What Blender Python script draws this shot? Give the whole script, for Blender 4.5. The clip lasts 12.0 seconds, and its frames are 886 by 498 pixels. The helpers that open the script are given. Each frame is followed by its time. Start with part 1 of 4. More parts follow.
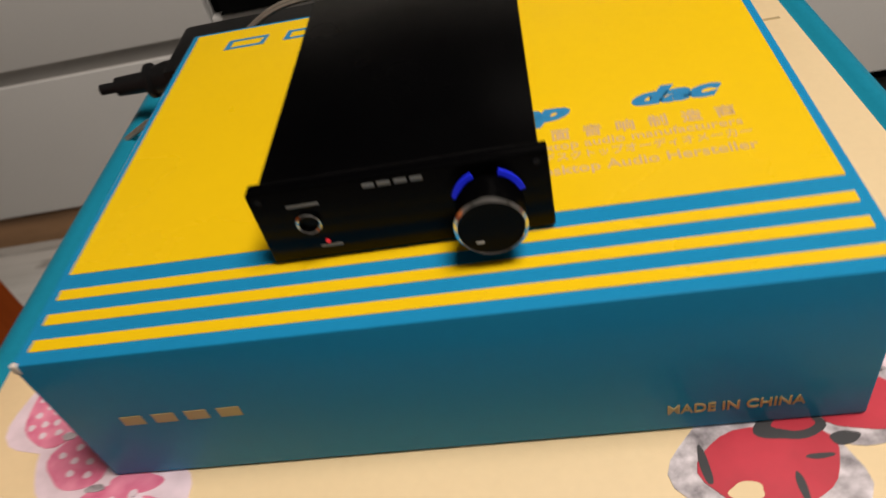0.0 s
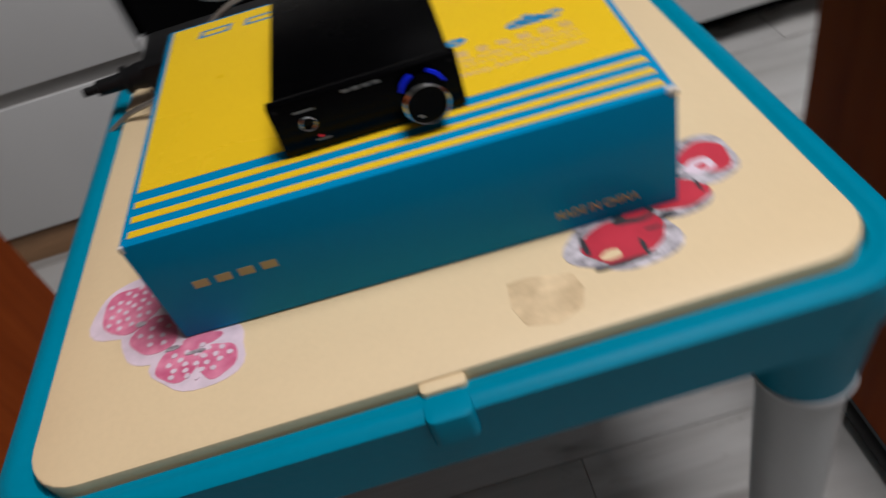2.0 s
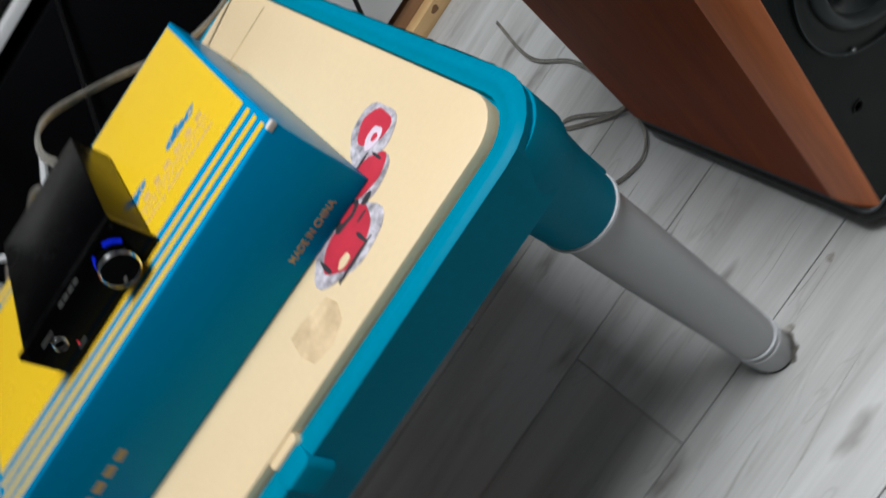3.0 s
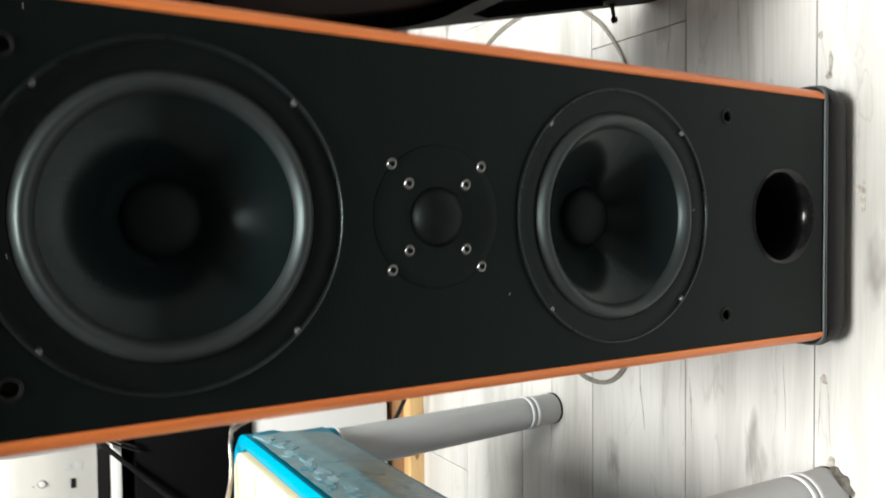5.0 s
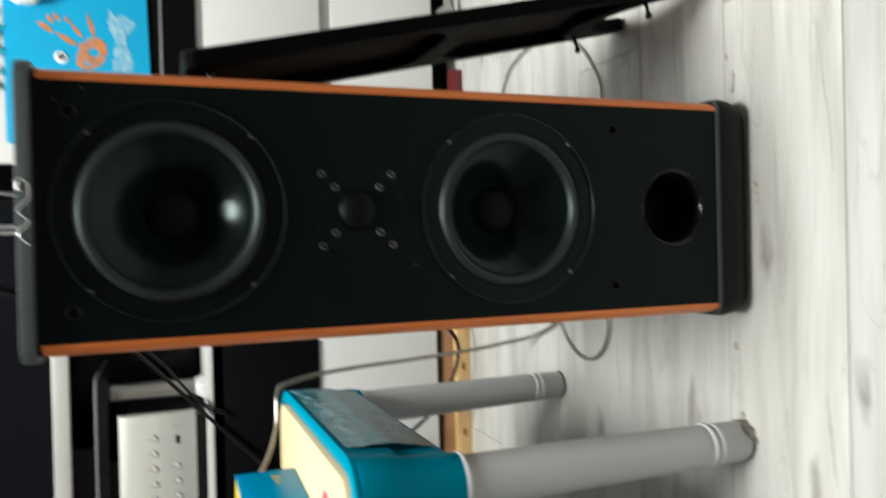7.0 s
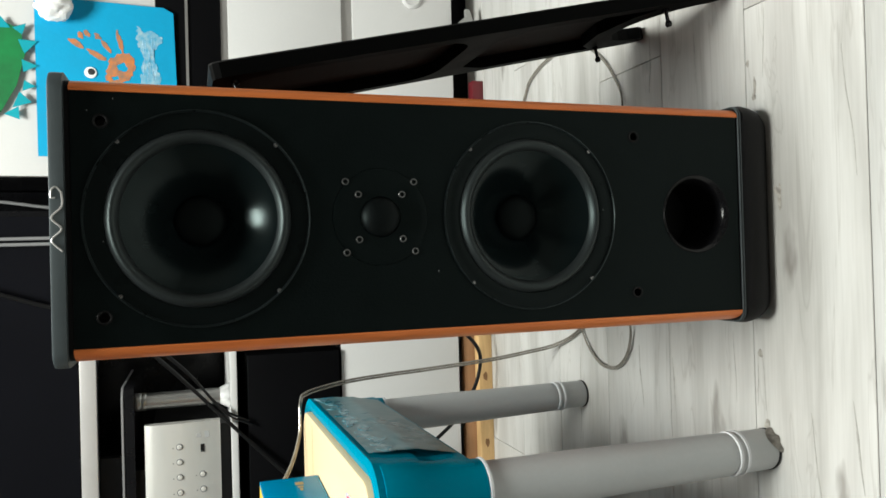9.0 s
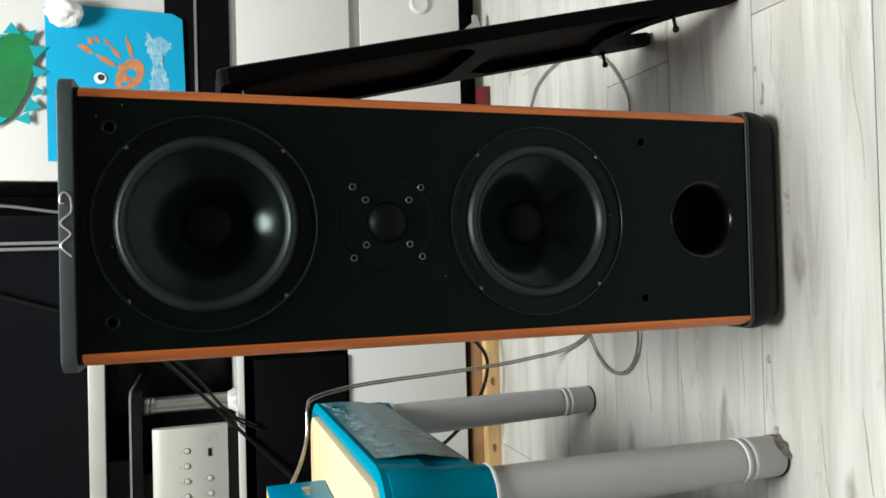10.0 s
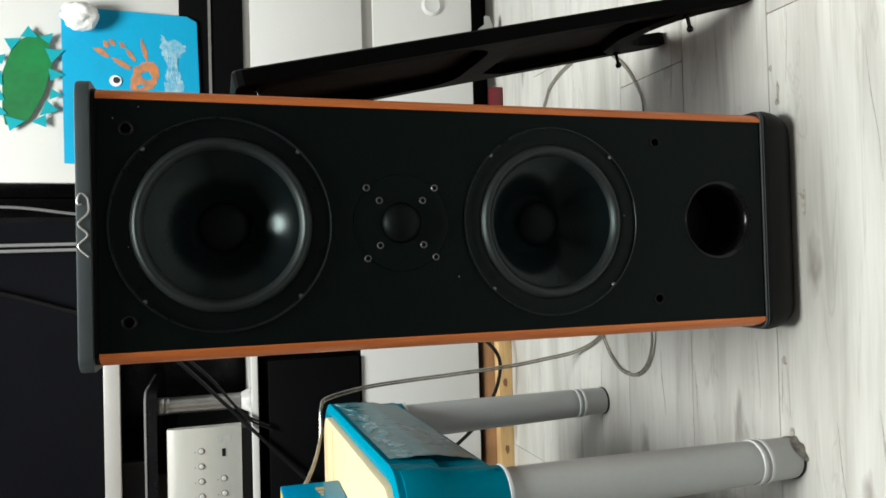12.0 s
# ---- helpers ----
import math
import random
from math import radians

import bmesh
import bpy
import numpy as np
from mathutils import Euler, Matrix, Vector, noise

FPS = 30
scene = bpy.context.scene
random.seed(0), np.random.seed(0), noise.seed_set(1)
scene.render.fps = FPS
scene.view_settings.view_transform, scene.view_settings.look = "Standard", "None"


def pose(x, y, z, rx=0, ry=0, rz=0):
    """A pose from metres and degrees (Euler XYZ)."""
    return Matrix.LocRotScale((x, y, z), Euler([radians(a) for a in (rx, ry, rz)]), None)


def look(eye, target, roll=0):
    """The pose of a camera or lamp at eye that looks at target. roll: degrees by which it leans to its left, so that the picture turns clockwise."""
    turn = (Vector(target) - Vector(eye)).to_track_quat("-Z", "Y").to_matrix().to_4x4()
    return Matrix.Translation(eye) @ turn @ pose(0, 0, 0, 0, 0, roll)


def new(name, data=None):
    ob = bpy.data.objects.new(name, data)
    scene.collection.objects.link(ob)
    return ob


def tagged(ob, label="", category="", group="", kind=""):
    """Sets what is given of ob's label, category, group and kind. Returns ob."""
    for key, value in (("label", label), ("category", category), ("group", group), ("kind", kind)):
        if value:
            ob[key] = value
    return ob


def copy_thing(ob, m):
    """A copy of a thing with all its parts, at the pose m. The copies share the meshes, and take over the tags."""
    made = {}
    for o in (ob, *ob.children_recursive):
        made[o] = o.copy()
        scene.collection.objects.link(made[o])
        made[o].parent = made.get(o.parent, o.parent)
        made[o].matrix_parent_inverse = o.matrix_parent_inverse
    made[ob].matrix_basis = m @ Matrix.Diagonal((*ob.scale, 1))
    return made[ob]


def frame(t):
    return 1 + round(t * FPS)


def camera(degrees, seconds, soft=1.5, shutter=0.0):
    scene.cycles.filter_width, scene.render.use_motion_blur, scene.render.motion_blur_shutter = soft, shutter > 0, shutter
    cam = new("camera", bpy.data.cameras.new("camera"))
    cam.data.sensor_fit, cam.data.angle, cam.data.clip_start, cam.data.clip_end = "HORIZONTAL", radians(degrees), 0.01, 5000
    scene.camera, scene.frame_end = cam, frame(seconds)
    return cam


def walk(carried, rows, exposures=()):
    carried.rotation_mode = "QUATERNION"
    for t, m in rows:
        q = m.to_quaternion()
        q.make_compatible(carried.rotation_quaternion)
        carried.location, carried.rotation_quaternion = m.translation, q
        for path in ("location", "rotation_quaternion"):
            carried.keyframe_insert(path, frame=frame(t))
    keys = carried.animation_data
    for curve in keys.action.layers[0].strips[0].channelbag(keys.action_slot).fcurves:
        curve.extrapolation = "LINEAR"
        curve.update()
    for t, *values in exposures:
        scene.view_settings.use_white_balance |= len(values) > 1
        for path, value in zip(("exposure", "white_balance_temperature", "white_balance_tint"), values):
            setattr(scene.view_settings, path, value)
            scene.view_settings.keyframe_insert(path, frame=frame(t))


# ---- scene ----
cam = camera(62.2, 12.0, soft=1.6, shutter=0.7)
PATH = [
    (0, (-0.507, -0.077, 0.831), (-0.762, 1.377, -0.520), -15.2),
    (0.5, (-0.503, -0.065, 0.879), (-0.818, 1.240, -0.590), -16.2),
    (1, (-0.518, -0.060, 0.875), (-0.832, 1.234, -0.619), -15.5),
    (1.5, (-0.518, -0.117, 0.883), (-0.814, 1.263, -0.535), -17.0),
    (2, (-0.530, -0.243, 0.887), (-0.572, 1.203, -0.493), -18.2),
    (2.3, (-0.477, -0.272, 0.887), (-0.490, 1.090, -0.580), -30.3),
    (2.5, (-0.427, -0.309, 0.868), (-0.424, 1.091, -0.561), -40.0),
    (2.7, (-0.388, -0.303, 0.860), (-0.425, 1.090, -0.577), -48.5),
    (3, (-0.352, -0.341, 0.848), (-0.519, 1.125, -0.502), -60.6),
    (3.3, (-0.315, -0.330, 0.849), (-0.514, 1.147, -0.485), -70.0),
    (3.5, (-0.262, -0.348, 0.838), (-0.489, 1.184, -0.427), -76.8),
    (3.7, (-0.209, -0.358, 0.830), (-0.394, 1.238, -0.361), -80.3),
    (5.3, (0.019, -0.503, 0.781), (-0.037, 1.265, -0.153), -93.3),
    (5.5, (0.029, -0.529, 0.766), (-0.003, 1.279, -0.089), -94.1),
    (6, (-0.001, -0.581, 0.689), (0.031, 1.273, -0.06), -93.7),
    (6.3, (0.002, -0.611, 0.672), (0.056, 1.252, -0.054), -91.2),
    (6.5, (-0.001, -0.636, 0.671), (0.047, 1.229, -0.05), -90.1),
    (6.6, (-0.002, -0.66, 0.673), (0.01, 1.212, -0.032), -90.1),
    (6.9, (-0.018, -0.748, 0.7), (-0.1, 1.131, 0.019), -91.0),
    (7, (-0.037, -0.759, 0.712), (-0.054, 1.116, 0.017), -91.6),
    (7.2, (-0.025, -0.768, 0.728), (-0.032, 1.13, 0.098), -91.4),
    (7.5, (-0.028, -0.772, 0.716), (-0.01, 1.118, 0.063), -91.8),
    (7.7, (-0.04, -0.77, 0.717), (-0.031, 1.121, 0.067), -91.4),
    (9.5, (-0.044, -0.766, 0.715), (-0.019, 1.13, 0.081), -91.4),
    (10, (-0.043, -0.767, 0.715), (-0.011, 1.134, 0.093), -91.2),
    (10.5, (-0.043, -0.767, 0.716), (-0.006, 1.136, 0.103), -91.1),
    (11, (-0.042, -0.768, 0.714), (0.0, 1.138, 0.11), -91.3),
    (11.5, (-0.044, -0.767, 0.717), (-0.004, 1.14, 0.115), -91.2),
    (12, (-0.044, -0.767, 0.717), (-0.007, 1.143, 0.126), -91.2),
]
EXPOSURES = [
    (0.0, -0.68, 7300, 14), (0.5, -0.84, 7400, 14), (1.2, -0.87, 7400, 14), (1.7, -0.77, 6800, 14), (2.0, -0.88, 6200, 13), (2.5, -0.68, 5750, 5), (3.0, -0.50, 5850, 7),
    (3.7, -0.17, 6200, 10), (5.3, 1.16, 6350, 4), (6.0, 0.82, 6350, 3), (7.0, 0.42, 6350, 2), (12.0, 0.36, 6330, 1),
]
walk(cam, [(t, look(e, a, r)) for t, e, a, r in PATH], EXPOSURES)

# ---- light: one ceiling lamp in a closed room ----
world = bpy.data.worlds.new("world")
scene.world = world
world.use_nodes = True
wn = world.node_tree
sky = wn.nodes.new("ShaderNodeTexSky")
sky.sky_type = "NISHITA"
sky.sun_disc = False
sky.sun_elevation = radians(38)
sky.sun_rotation = radians(200)
wn.links.new(sky.outputs[0], wn.nodes["Background"].inputs[0])
wn.nodes["Background"].inputs[1].default_value = 0.05

ROOM = (-2.3, 2.1, -2.7, 1.62, 2.55)      # x0, x1, y0, y1, height
lamp_d = bpy.data.lights.new("ceiling_lamp_light", "AREA")
lamp_d.shape, lamp_d.size, lamp_d.energy, lamp_d.color = "DISK", 0.80, 66, (1.0, 0.97, 0.93)
lamp_o = new("ceiling_lamp_light", lamp_d)
lamp_o.matrix_world = pose(0.05, -0.08, ROOM[4] - 0.115)


# ---- materials ----
def mat(name, colour, rough=0.5, metal=0.0, var=0.12, scale=8.0, bump=0.05, bscale=120.0, coat=0.0, spec=0.5,
        stretch=(1, 1, 1), dark=None, rvar=0.1):
    """A surface with tone variation at two scales, fine relief and uneven gloss."""
    m = bpy.data.materials.new(name)
    m.use_nodes = True
    nt = m.node_tree
    b = nt.nodes["Principled BSDF"]
    tc = nt.nodes.new("ShaderNodeTexCoord")
    mp = nt.nodes.new("ShaderNodeMapping")
    mp.inputs["Scale"].default_value = stretch
    nt.links.new(tc.outputs["Object"], mp.inputs[0])
    n1 = nt.nodes.new("ShaderNodeTexNoise")
    n1.inputs["Scale"].default_value = scale
    n1.inputs["Detail"].default_value = 6
    n2 = nt.nodes.new("ShaderNodeTexNoise")
    n2.inputs["Scale"].default_value = bscale
    n2.inputs["Detail"].default_value = 4
    nt.links.new(mp.outputs[0], n1.inputs["Vector"])
    nt.links.new(mp.outputs[0], n2.inputs["Vector"])
    add = nt.nodes.new("ShaderNodeMath")
    add.operation = "MULTIPLY_ADD"
    nt.links.new(n2.outputs[0], add.inputs[0])
    add.inputs[1].default_value = 0.35
    nt.links.new(n1.outputs[0], add.inputs[2])
    ramp = nt.nodes.new("ShaderNodeValToRGB")
    lo = dark if dark else tuple(c * (1 - var) for c in colour)
    hi = tuple(min(1, c * (1 + var * 0.6)) for c in colour)
    ramp.color_ramp.elements[0].position, ramp.color_ramp.elements[0].color = 0.42, (*lo, 1)
    ramp.color_ramp.elements[1].position, ramp.color_ramp.elements[1].color = 0.90, (*hi, 1)
    nt.links.new(add.outputs[0], ramp.inputs[0])
    nt.links.new(ramp.outputs[0], b.inputs["Base Color"])
    rr = nt.nodes.new("ShaderNodeMapRange")
    rr.inputs["To Min"].default_value = max(0.02, rough - rvar)
    rr.inputs["To Max"].default_value = min(1.0, rough + rvar)
    nt.links.new(n1.outputs[0], rr.inputs["Value"])
    nt.links.new(rr.outputs[0], b.inputs["Roughness"])
    b.inputs["Metallic"].default_value = metal
    b.inputs["Specular IOR Level"].default_value = spec
    b.inputs["Coat Weight"].default_value = coat
    b.inputs["Coat Roughness"].default_value = 0.12
    if bump:
        bp = nt.nodes.new("ShaderNodeBump")
        bp.inputs["Strength"].default_value = bump
        bp.inputs["Distance"].default_value = 0.002
        nt.links.new(n2.outputs[0], bp.inputs["Height"])
        nt.links.new(bp.outputs[0], b.inputs["Normal"])
    return m


def glow(name, colour, strength):
    m = bpy.data.materials.new(name)
    m.use_nodes = True
    b = m.node_tree.nodes["Principled BSDF"]
    b.inputs["Base Color"].default_value = (*colour, 1)
    b.inputs["Emission Color"].default_value = (*colour, 1)
    b.inputs["Emission Strength"].default_value = strength
    return m


def grain_wood(name, light, deep, axis_scale, rough=0.32, coat=0.3):
    """Veneer with long streaks along one axis."""
    m = mat(name, light, rough, var=0.3, scale=2.2, bump=0.04, bscale=14, coat=coat, stretch=axis_scale, dark=deep, rvar=0.06)
    return m


def plank_material():
    m = bpy.data.materials.new("grey_oak_laminate")
    m.use_nodes = True
    nt = m.node_tree
    b = nt.nodes["Principled BSDF"]
    L = nt.links.new
    tc = nt.nodes.new("ShaderNodeTexCoord")
    info = nt.nodes.new("ShaderNodeObjectInfo")
    off = nt.nodes.new("ShaderNodeVectorMath")
    off.operation = "MULTIPLY_ADD"
    rnd = nt.nodes.new("ShaderNodeCombineXYZ")
    L(info.outputs["Random"], rnd.inputs[0])
    L(info.outputs["Random"], rnd.inputs[1])
    L(rnd.outputs[0], off.inputs[0])
    off.inputs[1].default_value = (37.0, 11.0, 0)
    L(tc.outputs["Object"], off.inputs[2])

    def noise_at(sx, sy, scale, detail, dist=0.0):
        mp = nt.nodes.new("ShaderNodeMapping")
        mp.inputs["Scale"].default_value = (sx, sy, 1)
        L(off.outputs[0], mp.inputs[0])
        n = nt.nodes.new("ShaderNodeTexNoise")
        n.inputs["Scale"].default_value = scale
        n.inputs["Detail"].default_value = detail
        n.inputs["Distortion"].default_value = dist
        L(mp.outputs[0], n.inputs["Vector"])
        return n.outputs[0]

    broad = noise_at(1.0, 6.0, 1.5, 5, 0.6)
    streak = noise_at(1.1, 13.0, 1.5, 9, 0.7)
    fine = noise_at(4.0, 130.0, 2.0, 4)
    cracks = noise_at(1.0, 9.0, 2.1, 3, 1.6)

    def ramp(v, p0, c0, p1, c1):
        r = nt.nodes.new("ShaderNodeValToRGB")
        r.color_ramp.elements[0].position, r.color_ramp.elements[0].color = p0, (*c0, 1)
        r.color_ramp.elements[1].position, r.color_ramp.elements[1].color = p1, (*c1, 1)
        L(v, r.inputs[0])
        return r

    def mix(kind, fac, a, c):
        x = nt.nodes.new("ShaderNodeMix")
        x.data_type, x.blend_type = "RGBA", kind
        x.inputs["Factor"].default_value = fac
        L(a, x.inputs[6])
        L(c, x.inputs[7])
        return x.outputs[2]

    base = ramp(broad, 0.30, (0.43, 0.42, 0.40), 0.55, (0.605, 0.597, 0.582))
    st = ramp(streak, 0.30, (0.42, 0.40, 0.385), 0.52, (1, 1, 1))
    fi = ramp(fine, 0.30, (0.86, 0.85, 0.84), 0.6, (1, 1, 1))
    # thin dark veins where one noise crosses its middle
    sub = nt.nodes.new("ShaderNodeMath")
    sub.operation = "SUBTRACT"
    L(cracks, sub.inputs[0])
    sub.inputs[1].default_value = 0.43
    ab = nt.nodes.new("ShaderNodeMath")
    ab.operation = "ABSOLUTE"
    L(sub.outputs[0], ab.inputs[0])
    ve = ramp(ab.outputs[0], 0.0, (0.50, 0.47, 0.44), 0.018, (1, 1, 1))
    col = mix("MULTIPLY", 0.40, base.outputs[0], st.outputs[0])
    col = mix("MULTIPLY", 0.5, col, fi.outputs[0])
    col = mix("MULTIPLY", 0.28, col, ve.outputs[0])
    # oval knots with a dark heart
    kmap = nt.nodes.new("ShaderNodeMapping")
    kmap.inputs["Scale"].default_value = (1.5, 4.6, 1)
    L(off.outputs[0], kmap.inputs[0])
    warp = nt.nodes.new("ShaderNodeVectorMath")
    warp.operation = "MULTIPLY_ADD"
    wnz = nt.nodes.new("ShaderNodeTexNoise")
    wnz.inputs["Scale"].default_value = 9.0
    L(kmap.outputs[0], wnz.inputs["Vector"])
    L(wnz.outputs[1], warp.inputs[0])
    warp.inputs[1].default_value = (0.16, 0.16, 0)
    L(kmap.outputs[0], warp.inputs[2])
    vor = nt.nodes.new("ShaderNodeTexVoronoi")
    vor.voronoi_dimensions = "2D"
    vor.inputs["Scale"].default_value = 1.35
    L(warp.outputs[0], vor.inputs["Vector"])
    heart = ramp(vor.outputs["Distance"], 0.015, (0.40, 0.37, 0.35), 0.085, (1, 1, 1))
    col = mix("MULTIPLY", 0.75, col, heart.outputs[0])
    tone = ramp(info.outputs["Random"], 0.0, (0.90, 0.90, 0.90), 1.0, (1.06, 1.05, 1.04))
    col = mix("MULTIPLY", 1.0, col, tone.outputs[0])
    L(col, b.inputs["Base Color"])
    b.inputs["Roughness"].default_value = 0.42
    bp = nt.nodes.new("ShaderNodeBump")
    bp.inputs["Strength"].default_value = 0.08
    bp.inputs["Distance"].default_value = 0.001
    L(fine, bp.inputs["Height"])
    L(bp.outputs[0], b.inputs["Normal"])
    return m


M_PLANK = plank_material()
M_JOINT = mat("dark_joint", (0.09, 0.085, 0.08), 0.8)
M_WALL = mat("warm_grey_wall_paint", (0.29, 0.277, 0.26), 0.8, var=0.04, scale=3, bump=0.12, bscale=260)
M_CEIL = mat("ceiling_paint", (0.55, 0.55, 0.54), 0.9, var=0.03, scale=3, bump=0.1, bscale=200)
M_WHITE = mat("white_lacquer_board", (0.67, 0.665, 0.66), 0.34, var=0.04, scale=3, bump=0.02, bscale=160)
M_EDGE = mat("white_board_edge", (0.70, 0.70, 0.69), 0.4, var=0.05)
M_ALU = mat("brushed_aluminium", (0.42, 0.41, 0.40), 0.42, metal=0.75, var=0.12, scale=5, bump=0.05, bscale=90, stretch=(1, 8, 8))
M_FIBRE = grain_wood("brown_fibreboard", (0.36, 0.20, 0.10), (0.24, 0.13, 0.065), (1.5, 10, 10), 0.6, 0.0)
M_KNOTGREY = mat("grey_brown_knot", (0.36, 0.335, 0.30), 0.5, var=0.5, scale=120, dark=(0.19, 0.175, 0.155))
M_CRACK = mat("grey_grain_crack", (0.40, 0.385, 0.36), 0.5, var=0.35, scale=70)
M_PINE = grain_wood("raw_pine", (0.62, 0.42, 0.20), (0.46, 0.27, 0.11), (1.5, 14, 14), 0.55, 0.0)
M_KNOT = mat("pine_knot", (0.22, 0.11, 0.045), 0.6)
M_BLACKGL = mat("black_gloss", (0.006, 0.006, 0.007), 0.20, spec=0.22, var=0.3, bump=0.0)
M_BLACK = mat("matt_black_lacquer", (0.006, 0.006, 0.0065), 0.5, spec=0.15, var=0.25, scale=20, bump=0.12, bscale=420)
M_BLACKPL = mat("black_plastic", (0.008, 0.008, 0.0085), 0.38, spec=0.22, var=0.25, scale=15, bump=0.1, bscale=300)
M_GRILLE = mat("black_grille_board", (0.0022, 0.0024, 0.0025), 0.6, spec=0.03, var=0.25, scale=20, bump=0.1, bscale=420)
# near black for the niche boards, and for the shade under the drawer cabinet
M_SHADOWBLACK = mat("black_board_and_shade", (0.003, 0.003, 0.0036), 0.5, spec=0.05, var=0.2, scale=4)
M_SCREEN = mat("screen_glass", (0.005, 0.0052, 0.007), 0.07, spec=0.16, var=0.1, bump=0.0, rvar=0.02)
M_SILVER = mat("silver_plastic", (0.60, 0.58, 0.57), 0.34, metal=0.35, var=0.06, scale=6, bump=0.02)
M_SILVERW = mat("champagne_metal_front", (0.66, 0.65, 0.62), 0.36, metal=0.25, var=0.05, scale=4, bump=0.05, bscale=200, stretch=(1, 1, 10))
M_CHROME = mat("chrome", (0.75, 0.75, 0.76), 0.14, metal=1.0, var=0.05, bump=0.0)
M_STEEL = mat("dull_steel", (0.55, 0.55, 0.54), 0.38, metal=1.0, var=0.1, bump=0.05)
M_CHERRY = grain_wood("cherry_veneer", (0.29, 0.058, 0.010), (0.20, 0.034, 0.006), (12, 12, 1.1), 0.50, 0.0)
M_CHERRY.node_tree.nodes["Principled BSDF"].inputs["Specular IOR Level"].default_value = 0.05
# lighter copy of the cherry: the light on the front edges is in its colour
M_CHERRYLIT = grain_wood("cherry_veneer_lit", (0.80, 0.240, 0.066), (0.56, 0.132, 0.030), (14, 14, 1.0), 0.40, 0.0)
M_CHERRYLIT.node_tree.nodes["Principled BSDF"].inputs["Specular IOR Level"].default_value = 0.30
M_BAFFLE = mat("satin_black_baffle", (0.0034, 0.0056, 0.0057), 0.42, spec=0.09, var=0.2, scale=30, bump=0.14, bscale=600)
M_CONE = mat("black_polypropylene_cone", (0.0040, 0.0070, 0.0076), 0.17, spec=0.18, var=0.2, scale=12, bump=0.0, rvar=0.015)
M_RUBBER = mat("rubber_surround", (0.017, 0.0195, 0.0205), 0.42, spec=0.36, var=0.15, scale=20, bump=0.04, rvar=0.05)
M_BASKET = mat("black_basket_lacquer", (0.0034, 0.0050, 0.0053), 0.30, spec=0.12, var=0.15, scale=20, bump=0.04)
M_CAPGREY = mat("dark_grey_lacquer", (0.056, 0.070, 0.076), 0.45, var=0.1, scale=10, bump=0.05)
M_CLOTH = mat("black_grille_cloth", (0.006, 0.006, 0.006), 0.95, var=0.2, scale=300, bump=0.3, bscale=900)
M_TEAL = mat("teal_plastic", (0.0, 0.215, 0.335), 0.42, var=0.10, scale=5, bump=0.10, bscale=180, spec=0.07)
M_CREAM = mat("cream_plastic", (0.765, 0.59, 0.355), 0.48, var=0.06, scale=5, bump=0.08, bscale=220)
M_LEG = mat("grey_plastic_tube", (0.455, 0.472, 0.482), 0.45, var=0.06, scale=8, bump=0.06, bscale=200)
M_RING = mat("pale_grey_plastic", (0.62, 0.63, 0.65), 0.45, var=0.05)
M_TAPE = mat("clear_packing_tape", (0.135, 0.225, 0.245), 0.30, var=0.2, scale=14, bump=0.18, bscale=40, stretch=(1, 1.0, 0.7), spec=0.22, rvar=0.10, dark=(0.020, 0.165, 0.215))
M_TAPEBUBBLE = mat("air_under_tape", (0.20, 0.33, 0.37), 0.26, var=0.4, scale=60, bump=0.4, bscale=80, spec=0.3, dark=(0.05, 0.24, 0.31))
M_TAPESTUCK = mat("tape_stuck_down", (0.0, 0.16, 0.23), 0.22, var=0.2, scale=40, bump=0.1, spec=0.3)
M_BOXBLUE = mat("blue_printed_board", (0.0, 0.225, 0.46), 0.26, var=0.06, scale=6, bump=0.02, bscale=160, spec=0.06, rvar=0.05)
M_BOXYEL = mat("yellow_print", (0.80, 0.52, 0.012), 0.28, var=0.04, scale=6, bump=0.02, bscale=160, spec=0.35, rvar=0.05)
M_PRINTBLUE = mat("blue_print", (0.015, 0.21, 0.44), 0.35, var=0.04)
M_PRINTGREY = mat("faded_mauve_print", (0.60, 0.40, 0.20), 0.45, var=0.1)
M_GOLD = mat("gold_print", (0.40, 0.30, 0.12), 0.4, var=0.1)
M_CARD = mat("bare_cardboard", (0.62, 0.56, 0.50), 0.8, var=0.2, scale=60)
M_AMP = mat("black_anodised_metal", (0.0009, 0.0009, 0.0011), 0.24, spec=0.085, metal=0.0, var=0.2, scale=20, bump=0.04, bscale=500)
M_PRINTPALE = mat("pale_grey_print", (0.36, 0.36, 0.36), 0.5)
M_PRINTDIM = mat("dim_grey_print", (0.20, 0.20, 0.20), 0.5)
M_LEDBLUE = glow("blue_led_ring", (0.01, 0.03, 1.0), 0.30)
M_LEDRED = glow("red_led", (1.0, 0.03, 0.05), 0.35)
M_PAPER = mat("sticker_paper", (0.74, 0.60, 0.68), 0.6, var=0.14, scale=90, bump=0.1)
# scuffed grey speckle, its dark tone deepened for the shadow on the red sticker
M_PAPERGREY = mat("scuffed_shaded_sticker_rim", (0.592, 0.544, 0.584), 0.6, var=0.35, scale=150, bump=0.1, dark=(0.14, 0.125, 0.14))
M_PINK = mat("pink_print", (0.70, 0.25, 0.36), 0.5, var=0.3, scale=70, dark=(0.56, 0.08, 0.19))
# red of the sticker, darkened for the shadow it lies in
M_RED = mat("red_print", (0.512, 0.028, 0.052), 0.42, var=0.2, scale=25)
M_DARKPRINT = mat("black_print", (0.03, 0.03, 0.035), 0.5, var=0.2)
